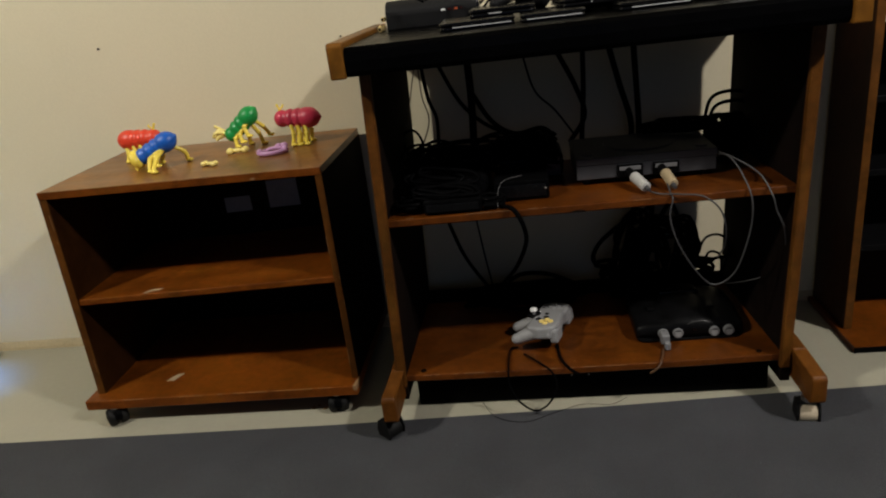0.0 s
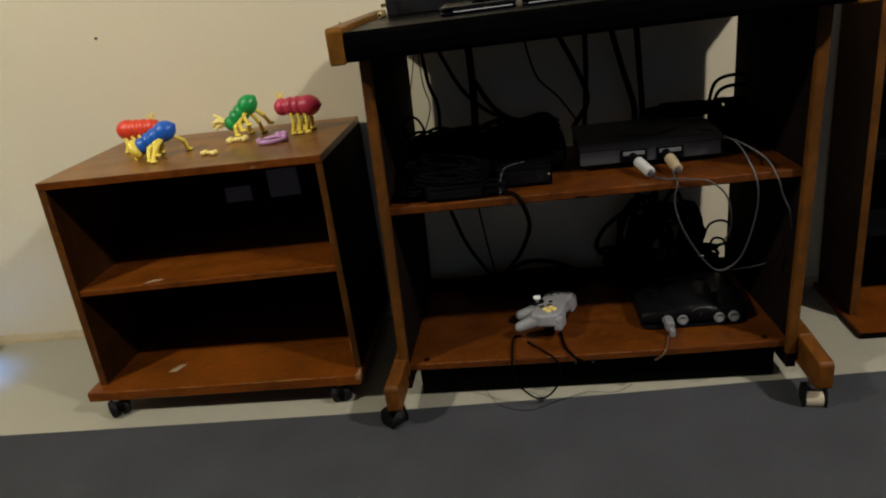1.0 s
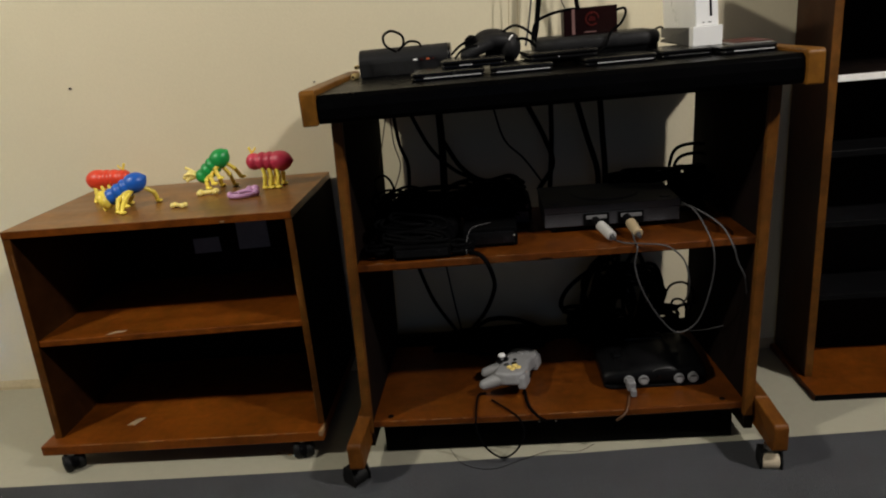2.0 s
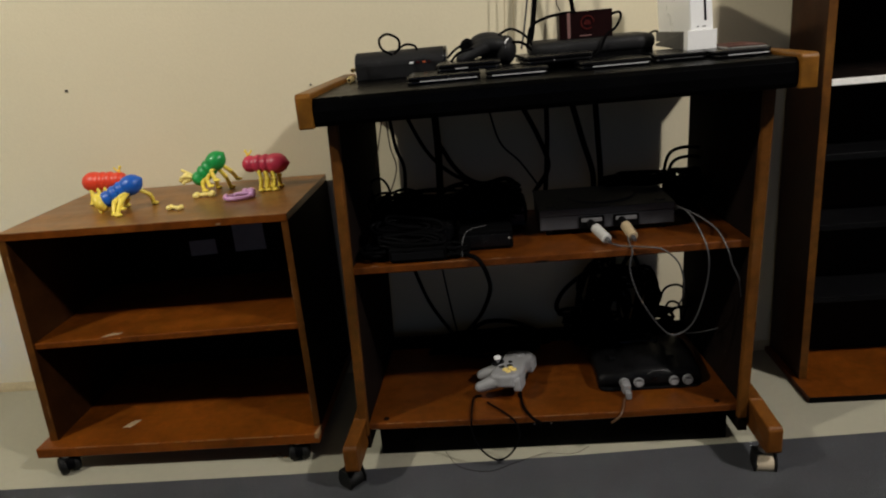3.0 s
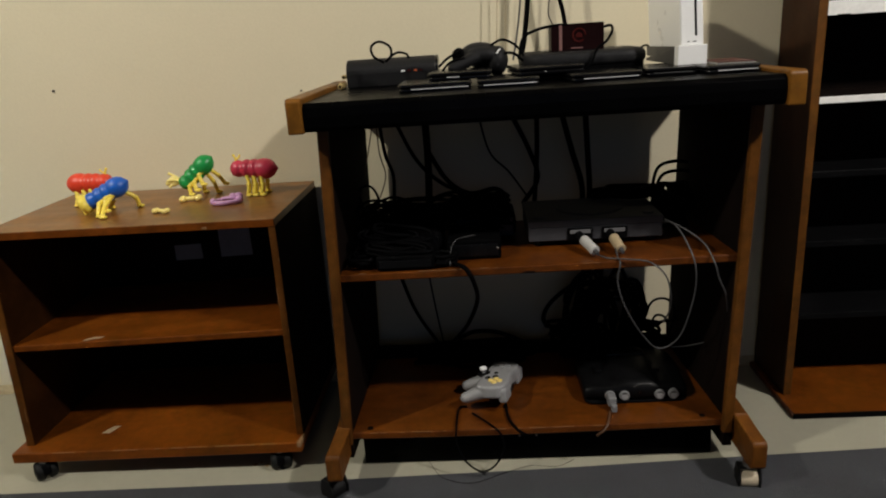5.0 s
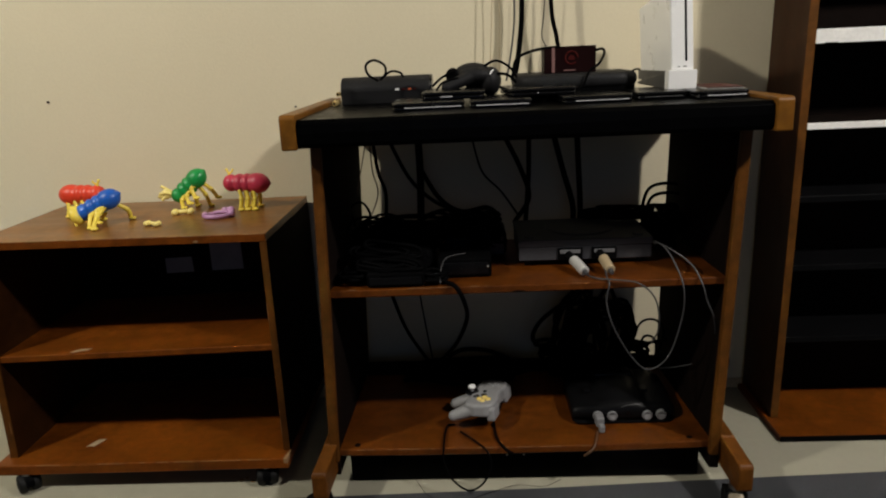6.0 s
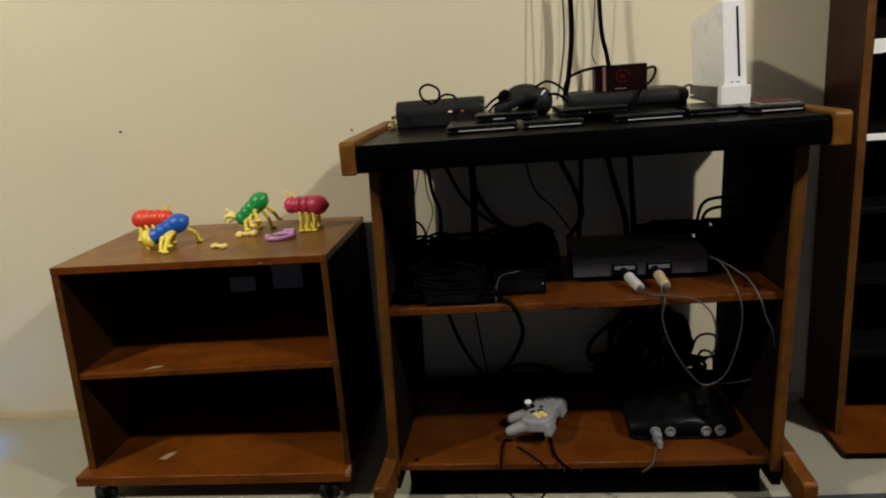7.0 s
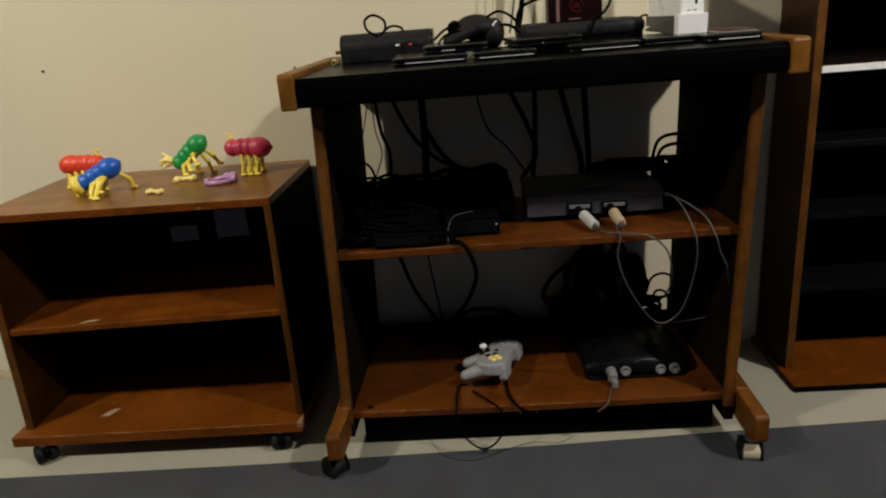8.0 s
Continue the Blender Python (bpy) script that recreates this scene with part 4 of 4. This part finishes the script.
# ---- on the desk top ----
def flat_case(x0, x1, y0, z, turn, label, strip=(0.12, 0.95), sleeve="spine"):
    ob = thing("game_case", ((x0 + x1) / 2, y0 + 0.08, z), label, "game case", "flat black game cases")
    m = Matrix.Translation(((x0 + x1) / 2, y0, z)) @ Matrix.Rotation(radians(turn), 4, "Z")
    w, d, h = (x1 - x0) / 2, 0.150, 0.0145
    for name, bm, mat, label2 in (("lower_shell", prism(rounded(-w, w, 0, d, 0.010), 0, h * 0.47, "z", 0.0026, 3, True), "gloss", ""), ("upper_shell", prism(rounded(-w - 0.001, w + 0.001, -0.0005, d, 0.010), h * 0.50, h, "z", 0.0034, 4, True), "gloss", ""),
                                  ("sleeve_edge", box((-w + 2 * w * strip[0], -0.0012, h * 0.31), (-w + 2 * w * strip[1], 0.004, h * 0.41), 0.0004), sleeve, "pale printed sleeve edge" if sleeve == "spine" else "dark sleeve edge"), ("hinge", box((-w + 0.006, 0.003, h * 0.44), (w - 0.006, d - 0.003, h * 0.54)), "black", "")):
        bmesh.ops.transform(bm, matrix=m, verts=bm.verts)
        part(name, bm, mat, ob, label2)
    return ob


low_case = "glossy black game case lying flat on the desk"
flat_case(-0.066, 0.070, 1.432, DESK, 2, low_case, (0.17, 0.95))
flat_case(0.080, 0.194, 1.426, DESK, 0, low_case, (0.10, 0.95))
flat_case(-0.014, 0.108, 1.484, DESK + 0.0146, -2, "glossy black game case stacked on two others", (0.3, 0.5))
flat_case(0.252, 0.380, 1.430, DESK, 2, low_case, (0.17, 0.95))
flat_case(0.392, 0.484, 1.452, DESK, 0, low_case, (0.15, 0.9), "stand")
flat_case(0.492, 0.589, 1.424, DESK, 2, low_case, (0.2, 0.93))
flat_case(0.158, 0.286, 1.484, DESK + 0.0147, 6, "dull black game case lying askew on the desk", (0.4, 0.42))

bar = thing("adapter_bar", (-0.107, 1.69, DESK), "black round-topped sensor bar with small red and white print", "sensor bar")
profile = [(1.688 + 0.036 * math.cos(radians(a)), DESK + 0.029 + 0.029 * math.sin(radians(a))) for a in range(195, -16, -15)]
profile = [(1.656, DESK), *profile, (1.720, DESK)]
part("housing", prism(profile, -0.200, -0.007, "x", 0.002, 2), "matte_black", bar, smooth=False)
part("end_cap", prism(profile, -0.0075, -0.001, "x", 0.002, 2), "gloss", bar)
for x0, x1, mat in ((-0.084, -0.070, "white"), (-0.070, -0.057, "logo_red"), (-0.056, -0.044, "orange_print"), (-0.044, -0.034, "logo_red")):
    part("print_mark", prism([(x0 + 0.002, DESK + 0.0285), (x1 - 0.002, DESK + 0.0280), (x1 - 0.003, DESK + 0.0320), (x0 + 0.004, DESK + 0.0318)], 1.6510, 1.6545, "y"), mat, bar)
for x, y, z, r in ((-0.217, 1.690, 0.006, 0.0052), (-0.210, 1.640, 0.006, 0.0056), (-0.214, 1.712, 0.022, 0.0050)):
    plug = thing("jack_plug", (x, y, DESK), "small brass-yellow jack plug with a dark socket end", "plug", "jack plugs")
    a, b = Vector((x - 0.002, y - 0.010, DESK + z)), Vector((x + 0.004, y + 0.012, DESK + z))
    part("barrel", rod(a, b, r, r * 0.8, 18, bevel=0.001), "brass", plug)
    part("socket", rod(a + (a - b).normalized() * 0.0004, a + (b - a) * 0.1, r * 0.55, r * 0.55, 14), "black", plug)

gp = thing("game_controller", (0.085, 1.62, DESK), "black game controller propped up with a white mark", "game controller")
m = Matrix.Translation((0.088, 1.615, DESK + 0.046)) @ Matrix.Rotation(radians(-12), 4, "X") @ Matrix.Rotation(radians(5), 4, "Y")
bm = blob((0.002, 0.004, 0.008), (0.043, 0.040, 0.0255), u=24, v=16)
blob((0.036, -0.004, -0.004), (0.023, 0.034, 0.030), bm, u=20, v=14)
blob((0.006, -0.022, 0.004), (0.036, 0.020, 0.017), bm, u=20, v=14)
for k in range(9):
    f = k / 8
    blob((-0.004 - 0.048 * f, -0.026 - 0.014 * f, 0.000 - 0.027 * f), (0.018 - 0.006 * f, 0.016 - 0.004 * f, 0.0135 - 0.003 * f), bm, u=14, v=10)
bmesh.ops.transform(bm, matrix=m, verts=bm.verts)
shell = part("shell", bm, "matte_black", gp, smooth=True)
skin = shell.modifiers.new("skin", "REMESH")
skin.mode, skin.voxel_size, skin.use_smooth_shade = "VOXEL", 0.0018, True
ease = shell.modifiers.new("ease", "SMOOTH")
ease.factor, ease.iterations = 0.5, 5
bm = rod((-0.040, -0.004, 0.004), (-0.046, -0.012, 0.000), 0.0175, 0.0150, 22, bevel=0.002)
bmesh.ops.transform(bm, matrix=m, verts=bm.verts)
part("ear_pad", bm, "black", gp, "round dark pad")
bm = tube([(0.034, -0.0385, 0.004), (0.037, -0.0375, 0.010), (0.041, -0.0350, 0.014)], 0.0016, 6, 4)
bmesh.ops.transform(bm, matrix=m, verts=bm.verts)
part("white_mark", bm, "white", gp, "small white mark")

deck = thing("black_console", (0.298, 1.64, DESK), "flat rounded black game console on the desk", "game console")


part("body", prism(rounded(0.178, 0.420, 1.563, 1.738, 0.040), DESK + 0.003, DESK + 0.030, "z", 0.008, 3, True), "black", deck, smooth=True)
part("top_cover", prism(rounded(0.172, 0.424, 1.557, 1.742, 0.048), DESK + 0.0190, DESK + 0.050, "z", 0.0135, 5, True), "matte_black", deck, smooth=True)
part("lid_seam", prism(rounded(0.212, 0.390, 1.592, 1.712, 0.030), DESK + 0.0492, DESK + 0.0508, "z", 0.0006, 1, True), "console_dark", deck)
for x in (0.21, 0.395):
    for y in (1.59, 1.71):
        part("rubber_foot", rod((x, y, DESK), (x, y, DESK + 0.009), 0.008, 0.008, 12), "rubber", deck)
red_box = thing("small_box", (0.283, 1.62, DESK + 0.050), "small dark red box with a round red print", "box")
part("carton", box((0.234, 1.598, DESK + 0.050), (0.340, 1.650, DESK + 0.103), 0.0015), "box_red", red_box)
part("side_stripe", box((0.250, 1.5972, DESK + 0.052), (0.256, 1.5985, DESK + 0.101)), "pink_print", red_box)
part("round_print", tube([(0.290 + 0.0125 * math.cos(a), 1.5975, DESK + 0.080 + 0.0125 * math.sin(a)) for a in [k * math.pi / 12 for k in range(22)]], 0.0018, 6, 1, curve=False), "logo_red", red_box)
part("round_print", prism([(0.283, DESK + 0.076), (0.297, DESK + 0.0755), (0.296, DESK + 0.083), (0.289, DESK + 0.086), (0.284, DESK + 0.082)], 1.5968, 1.5985, "y"), "logo_red", red_box)
part("print_bar", box((0.274, 1.5970, DESK + 0.0545), (0.298, 1.5984, DESK + 0.0565)), "pink_print", red_box)

upright = thing("upright_console", (0.4835, 1.61, DESK + 0.014), "slim white upright game console in its stand", "game console")
zb = DESK + 0.0142


def tipped(bm):
    """The console leans back and a little aside in its stand, its front standing higher."""
    for v in bm.verts:
        if v.co.z > zb + 0.02:
            v.co.z += 0.13 * (1.502 - v.co.y)
            v.co.y += 0.05 * (v.co.z - zb - 0.034)
            v.co.x += 0.0025 - 0.045 * (v.co.z - zb - 0.034)
    return bm


part("body", tipped(box((0.4630, 1.502, zb + 0.034), (0.5060, 1.745, zb + 0.192), 0.0022, seg=3)), "white", upright)
face = part("front_panel", tipped(box((0.4645, 1.4995, zb + 0.036), (0.5045, 1.5035, zb + 0.190), 0.001)), "white", upright)
part("disc_slot", tipped(box((0.4895, 1.4985, zb + 0.052), (0.4935, 1.5010, zb + 0.180), 0.0008)), "gloss", face, "black disc slot")
part("slot_button", tipped(box((0.4755, 1.4988, zb + 0.041), (0.4795, 1.5000, zb + 0.0425))), "stand", face)
part("slot_button", tipped(box((0.4855, 1.4988, zb + 0.041), (0.4920, 1.5000, zb + 0.0425))), "stand", face)
part("stand_front", prism([(1.4935, zb), (1.4925, zb + 0.036), (1.520, zb + 0.034), (1.520, zb)], 0.4590, 0.5130, "x", 0.0015), "white", upright, "white stand block")
part("stand_base", prism([(1.5202, zb), (1.5202, zb + 0.0335), (1.752, zb + 0.005), (1.752, zb)], 0.4605, 0.5085, "x", 0.0012), "stand", upright, "grey stand base")
side_fill = [(1.5204, zb + 0.012), (1.5204, zb + 0.034), (1.750, zb + 0.030), (1.750, zb + 0.010)]
part("stand_cheek", prism(side_fill, 0.4612, 0.5078, "x", 0.0010), "stand", upright, "grey stand side")
booklet = thing("booklet", (0.553, 1.51, DESK + 0.0148), "thin booklet with a dark red cover on a game case", "booklet")
for name, lo, hi, mat, inset in (("pages", 0.0148, 0.0172, "paper", 0.0012), ("cover", 0.0172, 0.0181, "cover_red", 0.0)):
    part(name, prism([(0.5185 + inset, 1.452 + inset), (0.5870 - inset, 1.4435 + inset), (0.5890 - inset, 1.570), (0.5200 + inset, 1.574)], DESK + lo, DESK + hi, "z", 0.0003, 1), mat, booklet)
part("cover_print", prism([(0.560, 1.470), (0.583, 1.467), (0.584, 1.486), (0.561, 1.489)], DESK + 0.0181, DESK + 0.0184), "pink_print", booklet, "pale printed patch")


# ---- crumbs on the floor ----
for x, y, r in ((-0.459, 1.452, 0.006), (-0.448, 1.460, 0.004), (-0.431, 1.447, 0.005)):
    crumb = part("crumb", prism([(x - r, y - r * 0.4), (x + r * 0.6, y - r * 0.6), (x + r, y + r * 0.3), (x - r * 0.3, y + r * 0.7)], 0.0, 0.0025, "z", 0.0006), "chip")
    tagged(crumb, "tiny brown wood crumb on the floor", "crumb", "crumbs")


lump = part("floor_scrap", prism([(-1.560, 1.784), (-1.535, 1.780), (-1.521, 1.790), (-1.526, 1.806), (-1.552, 1.810)], 0.0, 0.030, "z", 0.006), "nail", smooth=True)
tagged(lump, "small dark brown scrap lying against the wall", "scrap")


# ---- cables ----
cable([(-0.164, 1.740, 0.719), (-0.183, 1.740, 0.642), (-0.196, 1.740, 0.588), (-0.203, 1.740, 0.527)], 0.0013, "thin tan wire hanging behind the desk", "brown_cable")
cable([(-0.159, 1.745, 0.718), (-0.157, 1.745, 0.639), (-0.147, 1.745, 0.584), (-0.169, 1.745, 0.523)], 0.0015, "thin tan wire hanging behind the desk", "brown_cable")
cable([(-0.152, 1.740, 0.725), (-0.143, 1.740, 0.636), (-0.128, 1.740, 0.584), (-0.133, 1.740, 0.501)], 0.0042, "black cable hanging down behind the desk top", "cable")
cable([(-0.043, 1.720, 0.726), (-0.042, 1.720, 0.622), (-0.047, 1.720, 0.500)], 0.0085, "thick black cable bundle hanging behind the desk", "cable")
cable([(-0.112, 1.710, 0.719), (-0.068, 1.710, 0.625), (-0.014, 1.710, 0.568), (0.050, 1.710, 0.537), (0.115, 1.710, 0.512)], 0.0045, "black cable hanging down behind the desk top", "cable")
cable([(-0.042, 1.690, 0.653), (0.001, 1.690, 0.578), (0.051, 1.690, 0.544), (0.110, 1.690, 0.551), (0.134, 1.690, 0.529), (0.114, 1.690, 0.510)], 0.0055, "black cable hanging down behind the desk top", "cable")
cable([(0.079, 1.720, 0.717), (0.102, 1.720, 0.631), (0.145, 1.720, 0.582), (0.188, 1.720, 0.518)], 0.0022, "thin black wire hanging behind the desk", "cable")
cable([(0.151, 1.700, 0.720), (0.191, 1.700, 0.634), (0.208, 1.700, 0.568), (0.173, 1.700, 0.510)], 0.0055, "black cable hanging down behind the desk top", "cable")
cable([(0.211, 1.715, 0.720), (0.209, 1.715, 0.618), (0.200, 1.715, 0.498)], 0.0055, "black cable hanging down behind the desk top", "cable")
cable([(0.265, 1.710, 0.716), (0.288, 1.710, 0.626), (0.310, 1.710, 0.545), (0.310, 1.712, 0.480)], 0.0065, "black cable hanging down behind the desk top", "cable")
cable([(0.317, 1.700, 0.720), (0.322, 1.700, 0.625), (0.326, 1.700, 0.546), (0.326, 1.712, 0.480)], 0.0065, "black cable hanging down behind the desk top", "cable")
cable([(-0.192, 1.660, 0.519), (-0.200, 1.660, 0.566), (-0.176, 1.660, 0.580), (-0.158, 1.660, 0.556), (-0.159, 1.660, 0.516)], 0.003, "thin black cable loop standing above the heap", "cable")
cable([(0.465, 1.700, 0.517), (0.479, 1.700, 0.575), (0.514, 1.700, 0.590), (0.564, 1.700, 0.584)], 0.004, "black cable loop behind the grey console", "cable")
cable([(0.469, 1.690, 0.512), (0.487, 1.690, 0.561), (0.530, 1.690, 0.570), (0.568, 1.690, 0.557)], 0.004, "black cable loop behind the grey console", "cable")
cable([(-0.127, 1.700, 0.348), (-0.094, 1.700, 0.249), (-0.039, 1.700, 0.154)], 0.0045, "black cable hanging below the middle shelf", "cable")
cable([(-0.060, 1.720, 0.344), (-0.047, 1.720, 0.238), (-0.033, 1.720, 0.144)], 0.002, "thin black wire hanging below the middle shelf", "cable")
cable([(0.346, 1.690, 0.342), (0.279, 1.690, 0.304), (0.230, 1.690, 0.263), (0.213, 1.690, 0.222), (0.238, 1.690, 0.200), (0.277, 1.690, 0.230)], 0.0055, "black cable looping behind the bottom shelf", "cable")
cable([(0.314, 1.700, 0.348), (0.293, 1.700, 0.255), (0.277, 1.700, 0.151)], 0.0065, "black cable hanging below the middle shelf", "cable")
cable([(0.356, 1.710, 0.349), (0.346, 1.710, 0.248), (0.334, 1.710, 0.142)], 0.006, "black cable hanging below the middle shelf", "cable")
cable([(0.006, 1.680, 0.184), (0.042, 1.680, 0.201), (0.097, 1.680, 0.198), (0.151, 1.680, 0.175), (0.191, 1.680, 0.150)], 0.0055, "black cable lying behind the game controller", "cable")
cable([(0.460, 1.720, 0.199), (0.480, 1.720, 0.243), (0.514, 1.720, 0.248), (0.535, 1.720, 0.217), (0.523, 1.720, 0.157)], 0.003, "thin black cable loop by the wall", "cable")
cable([(0.472, 1.710, 0.165), (0.485, 1.710, 0.209), (0.512, 1.710, 0.200), (0.516, 1.710, 0.147)], 0.003, "thin black cable loop by the wall", "cable")
cable([(0.449, 1.700, 0.140), (0.483, 1.700, 0.191), (0.536, 1.700, 0.203)], 0.004, "black cable loop by the wall", "cable")
cable([(-0.001, 1.469, 0.466), (0.017, 1.422, 0.465), (0.040, 1.388, 0.464), (0.056, 1.392, 0.429), (0.058, 1.450, 0.370), (0.033, 1.550, 0.277), (-0.005, 1.620, 0.205)], 0.0045, "black cable draped over the shelf edge", "cable")
cable([(0.010, 1.403, 0.465), (0.011, 1.420, 0.487), (0.023, 1.440, 0.507), (0.060, 1.460, 0.510)], 0.0007, "thin grey wire arching over the black box", "grey_cable")
cable([(0.335, 1.440, 0.476), (0.334, 1.409, 0.466), (0.335, 1.389, 0.458), (0.330, 1.388, 0.422), (0.347, 1.390, 0.365), (0.388, 1.410, 0.294), (0.423, 1.420, 0.263), (0.458, 1.410, 0.294), (0.477, 1.395, 0.380), (0.476, 1.387, 0.445), (0.4655, 1.415, 0.487), (0.4555, 1.455, 0.509), (0.445, 1.500, 0.512)], 0.0016, "grey controller cord looped over the shelf edge", "grey_cable")
cable([(0.293, 1.435, 0.467), (0.313, 1.406, 0.466), (0.348, 1.392, 0.466), (0.390, 1.389, 0.459), (0.420, 1.388, 0.432), (0.433, 1.395, 0.392), (0.442, 1.430, 0.342), (0.443, 1.480, 0.295)], 0.0016, "grey controller cord looped over the shelf edge", "grey_cable")
cable([(0.445, 1.506, 0.506), (0.462, 1.470, 0.507), (0.4974, 1.420, 0.4844), (0.511, 1.386, 0.452), (0.521, 1.388, 0.420), (0.541, 1.400, 0.377), (0.561, 1.450, 0.307), (0.558, 1.520, 0.232), (0.522, 1.550, 0.204), (0.484, 1.560, 0.197)], 0.0016, "grey controller cord looped over the shelf edge", "grey_cable")
cable([(0.022, 1.486, 0.1095), (0.005, 1.476, 0.1095), (0.001, 1.390, 0.1095), (0.001, 1.385, 0.079), (0.018, 1.375, 0.044), (0.050, 1.370, 0.022), (0.080, 1.375, 0.034), (0.099, 1.385, 0.067), (0.092, 1.389, 0.099), (0.070, 1.411, 0.1095), (0.035, 1.456, 0.1095)], 0.0022, "black controller cord hanging in a loop over the front edge", "cable")
cable([(0.108, 1.490, 0.1095), (0.112, 1.430, 0.1095), (0.128, 1.384, 0.1095), (0.145, 1.389, 0.094)], 0.0032, "black controller cord lying over the shelf edge", "cable")
cable([(0.328, 1.445, 0.1095), (0.316, 1.400, 0.1095), (0.307, 1.389, 0.099), (0.291, 1.392, 0.084)], 0.0025, "tan cord running from the console plug", "brown_cable")
cable([(-0.066, 1.433, 0.008), (-0.033, 1.373, 0.008), (0.027, 1.350, 0.009), (0.087, 1.377, 0.008), (0.149, 1.405, 0.008), (0.209, 1.400, 0.008), (0.248, 1.424, 0.008)], 0.0005, "thin dark wire lying on the floor", "cable")
cable([(0.203, 1.800, 1.089), (0.205, 1.800, 0.980), (0.195, 1.800, 0.880), (0.184, 1.800, 0.829)], 0.006, "thick black cable hanging down the wall", "cable")
cable([(0.266, 1.790, 1.085), (0.272, 1.790, 0.976), (0.282, 1.790, 0.927), (0.288, 1.790, 0.889)], 0.005, "black cable hanging down the wall", "cable")
cable([(0.187, 1.808, 1.091), (0.188, 1.808, 0.968), (0.177, 1.808, 0.880), (0.167, 1.808, 0.829)], 0.0022, "thin grey wire hanging down the wall", "grey_cable")
cable([(0.263, 1.808, 1.087), (0.256, 1.808, 0.978), (0.251, 1.808, 0.928), (0.260, 1.808, 0.903)], 0.0012, "thin black wire hanging down the wall", "cable")
cable([(0.142, 1.812, 1.093), (0.136, 1.812, 0.971), (0.129, 1.812, 0.843)], 0.001, "thin pale wire hanging down the wall", "plug_beige")
cable([(0.154, 1.812, 1.093), (0.154, 1.812, 0.970), (0.151, 1.812, 0.843)], 0.001, "thin pale wire hanging down the wall", "plug_beige")
cable([(-0.109, 1.600, 0.849), (-0.130, 1.600, 0.863), (-0.133, 1.600, 0.882), (-0.116, 1.600, 0.891), (-0.095, 1.600, 0.880), (-0.094, 1.600, 0.862), (-0.106, 1.600, 0.851)], 0.0026, "black cord coiled over the adapter bar", "cable")
cable([(-0.103, 1.600, 0.854), (-0.082, 1.600, 0.867), (-0.063, 1.600, 0.864), (-0.057, 1.600, 0.855)], 0.0024, "black cord coiled over the adapter bar", "cable")
cable([(0.004, 1.580, 0.834), (0.023, 1.580, 0.850), (0.052, 1.580, 0.864)], 0.0026, "black headset cord lying on the desk", "cable")
cable([(0.010, 1.570, 0.825), (0.028, 1.570, 0.842), (0.058, 1.570, 0.849)], 0.0024, "black headset cord lying on the desk", "cable")
cable([(0.110, 1.600, 0.869), (0.134, 1.600, 0.879), (0.157, 1.600, 0.870), (0.174, 1.600, 0.852), (0.180, 1.600, 0.832)], 0.0026, "black cord arching between the consoles", "cable")
cable([(0.121, 1.590, 0.849), (0.145, 1.590, 0.853), (0.162, 1.590, 0.848), (0.179, 1.590, 0.832)], 0.003, "black cord arching between the consoles", "cable")
cable([(0.168, 1.600, 0.838), (0.177, 1.600, 0.878), (0.204, 1.600, 0.893), (0.238, 1.600, 0.899), (0.267, 1.600, 0.900)], 0.003, "black cord arching over the console", "cable")
cable([(0.329, 1.550, 0.891), (0.344, 1.550, 0.893), (0.347, 1.550, 0.883), (0.337, 1.550, 0.865), (0.319, 1.550, 0.851), (0.306, 1.550, 0.824), (0.290, 1.550, 0.811)], 0.0026, "black cord hanging off the red box", "cable")
cable([(0.424, 1.620, 0.827), (0.416, 1.620, 0.842), (0.427, 1.620, 0.849), (0.435, 1.620, 0.847)], 0.002, "black cord beside the white console", "cable")
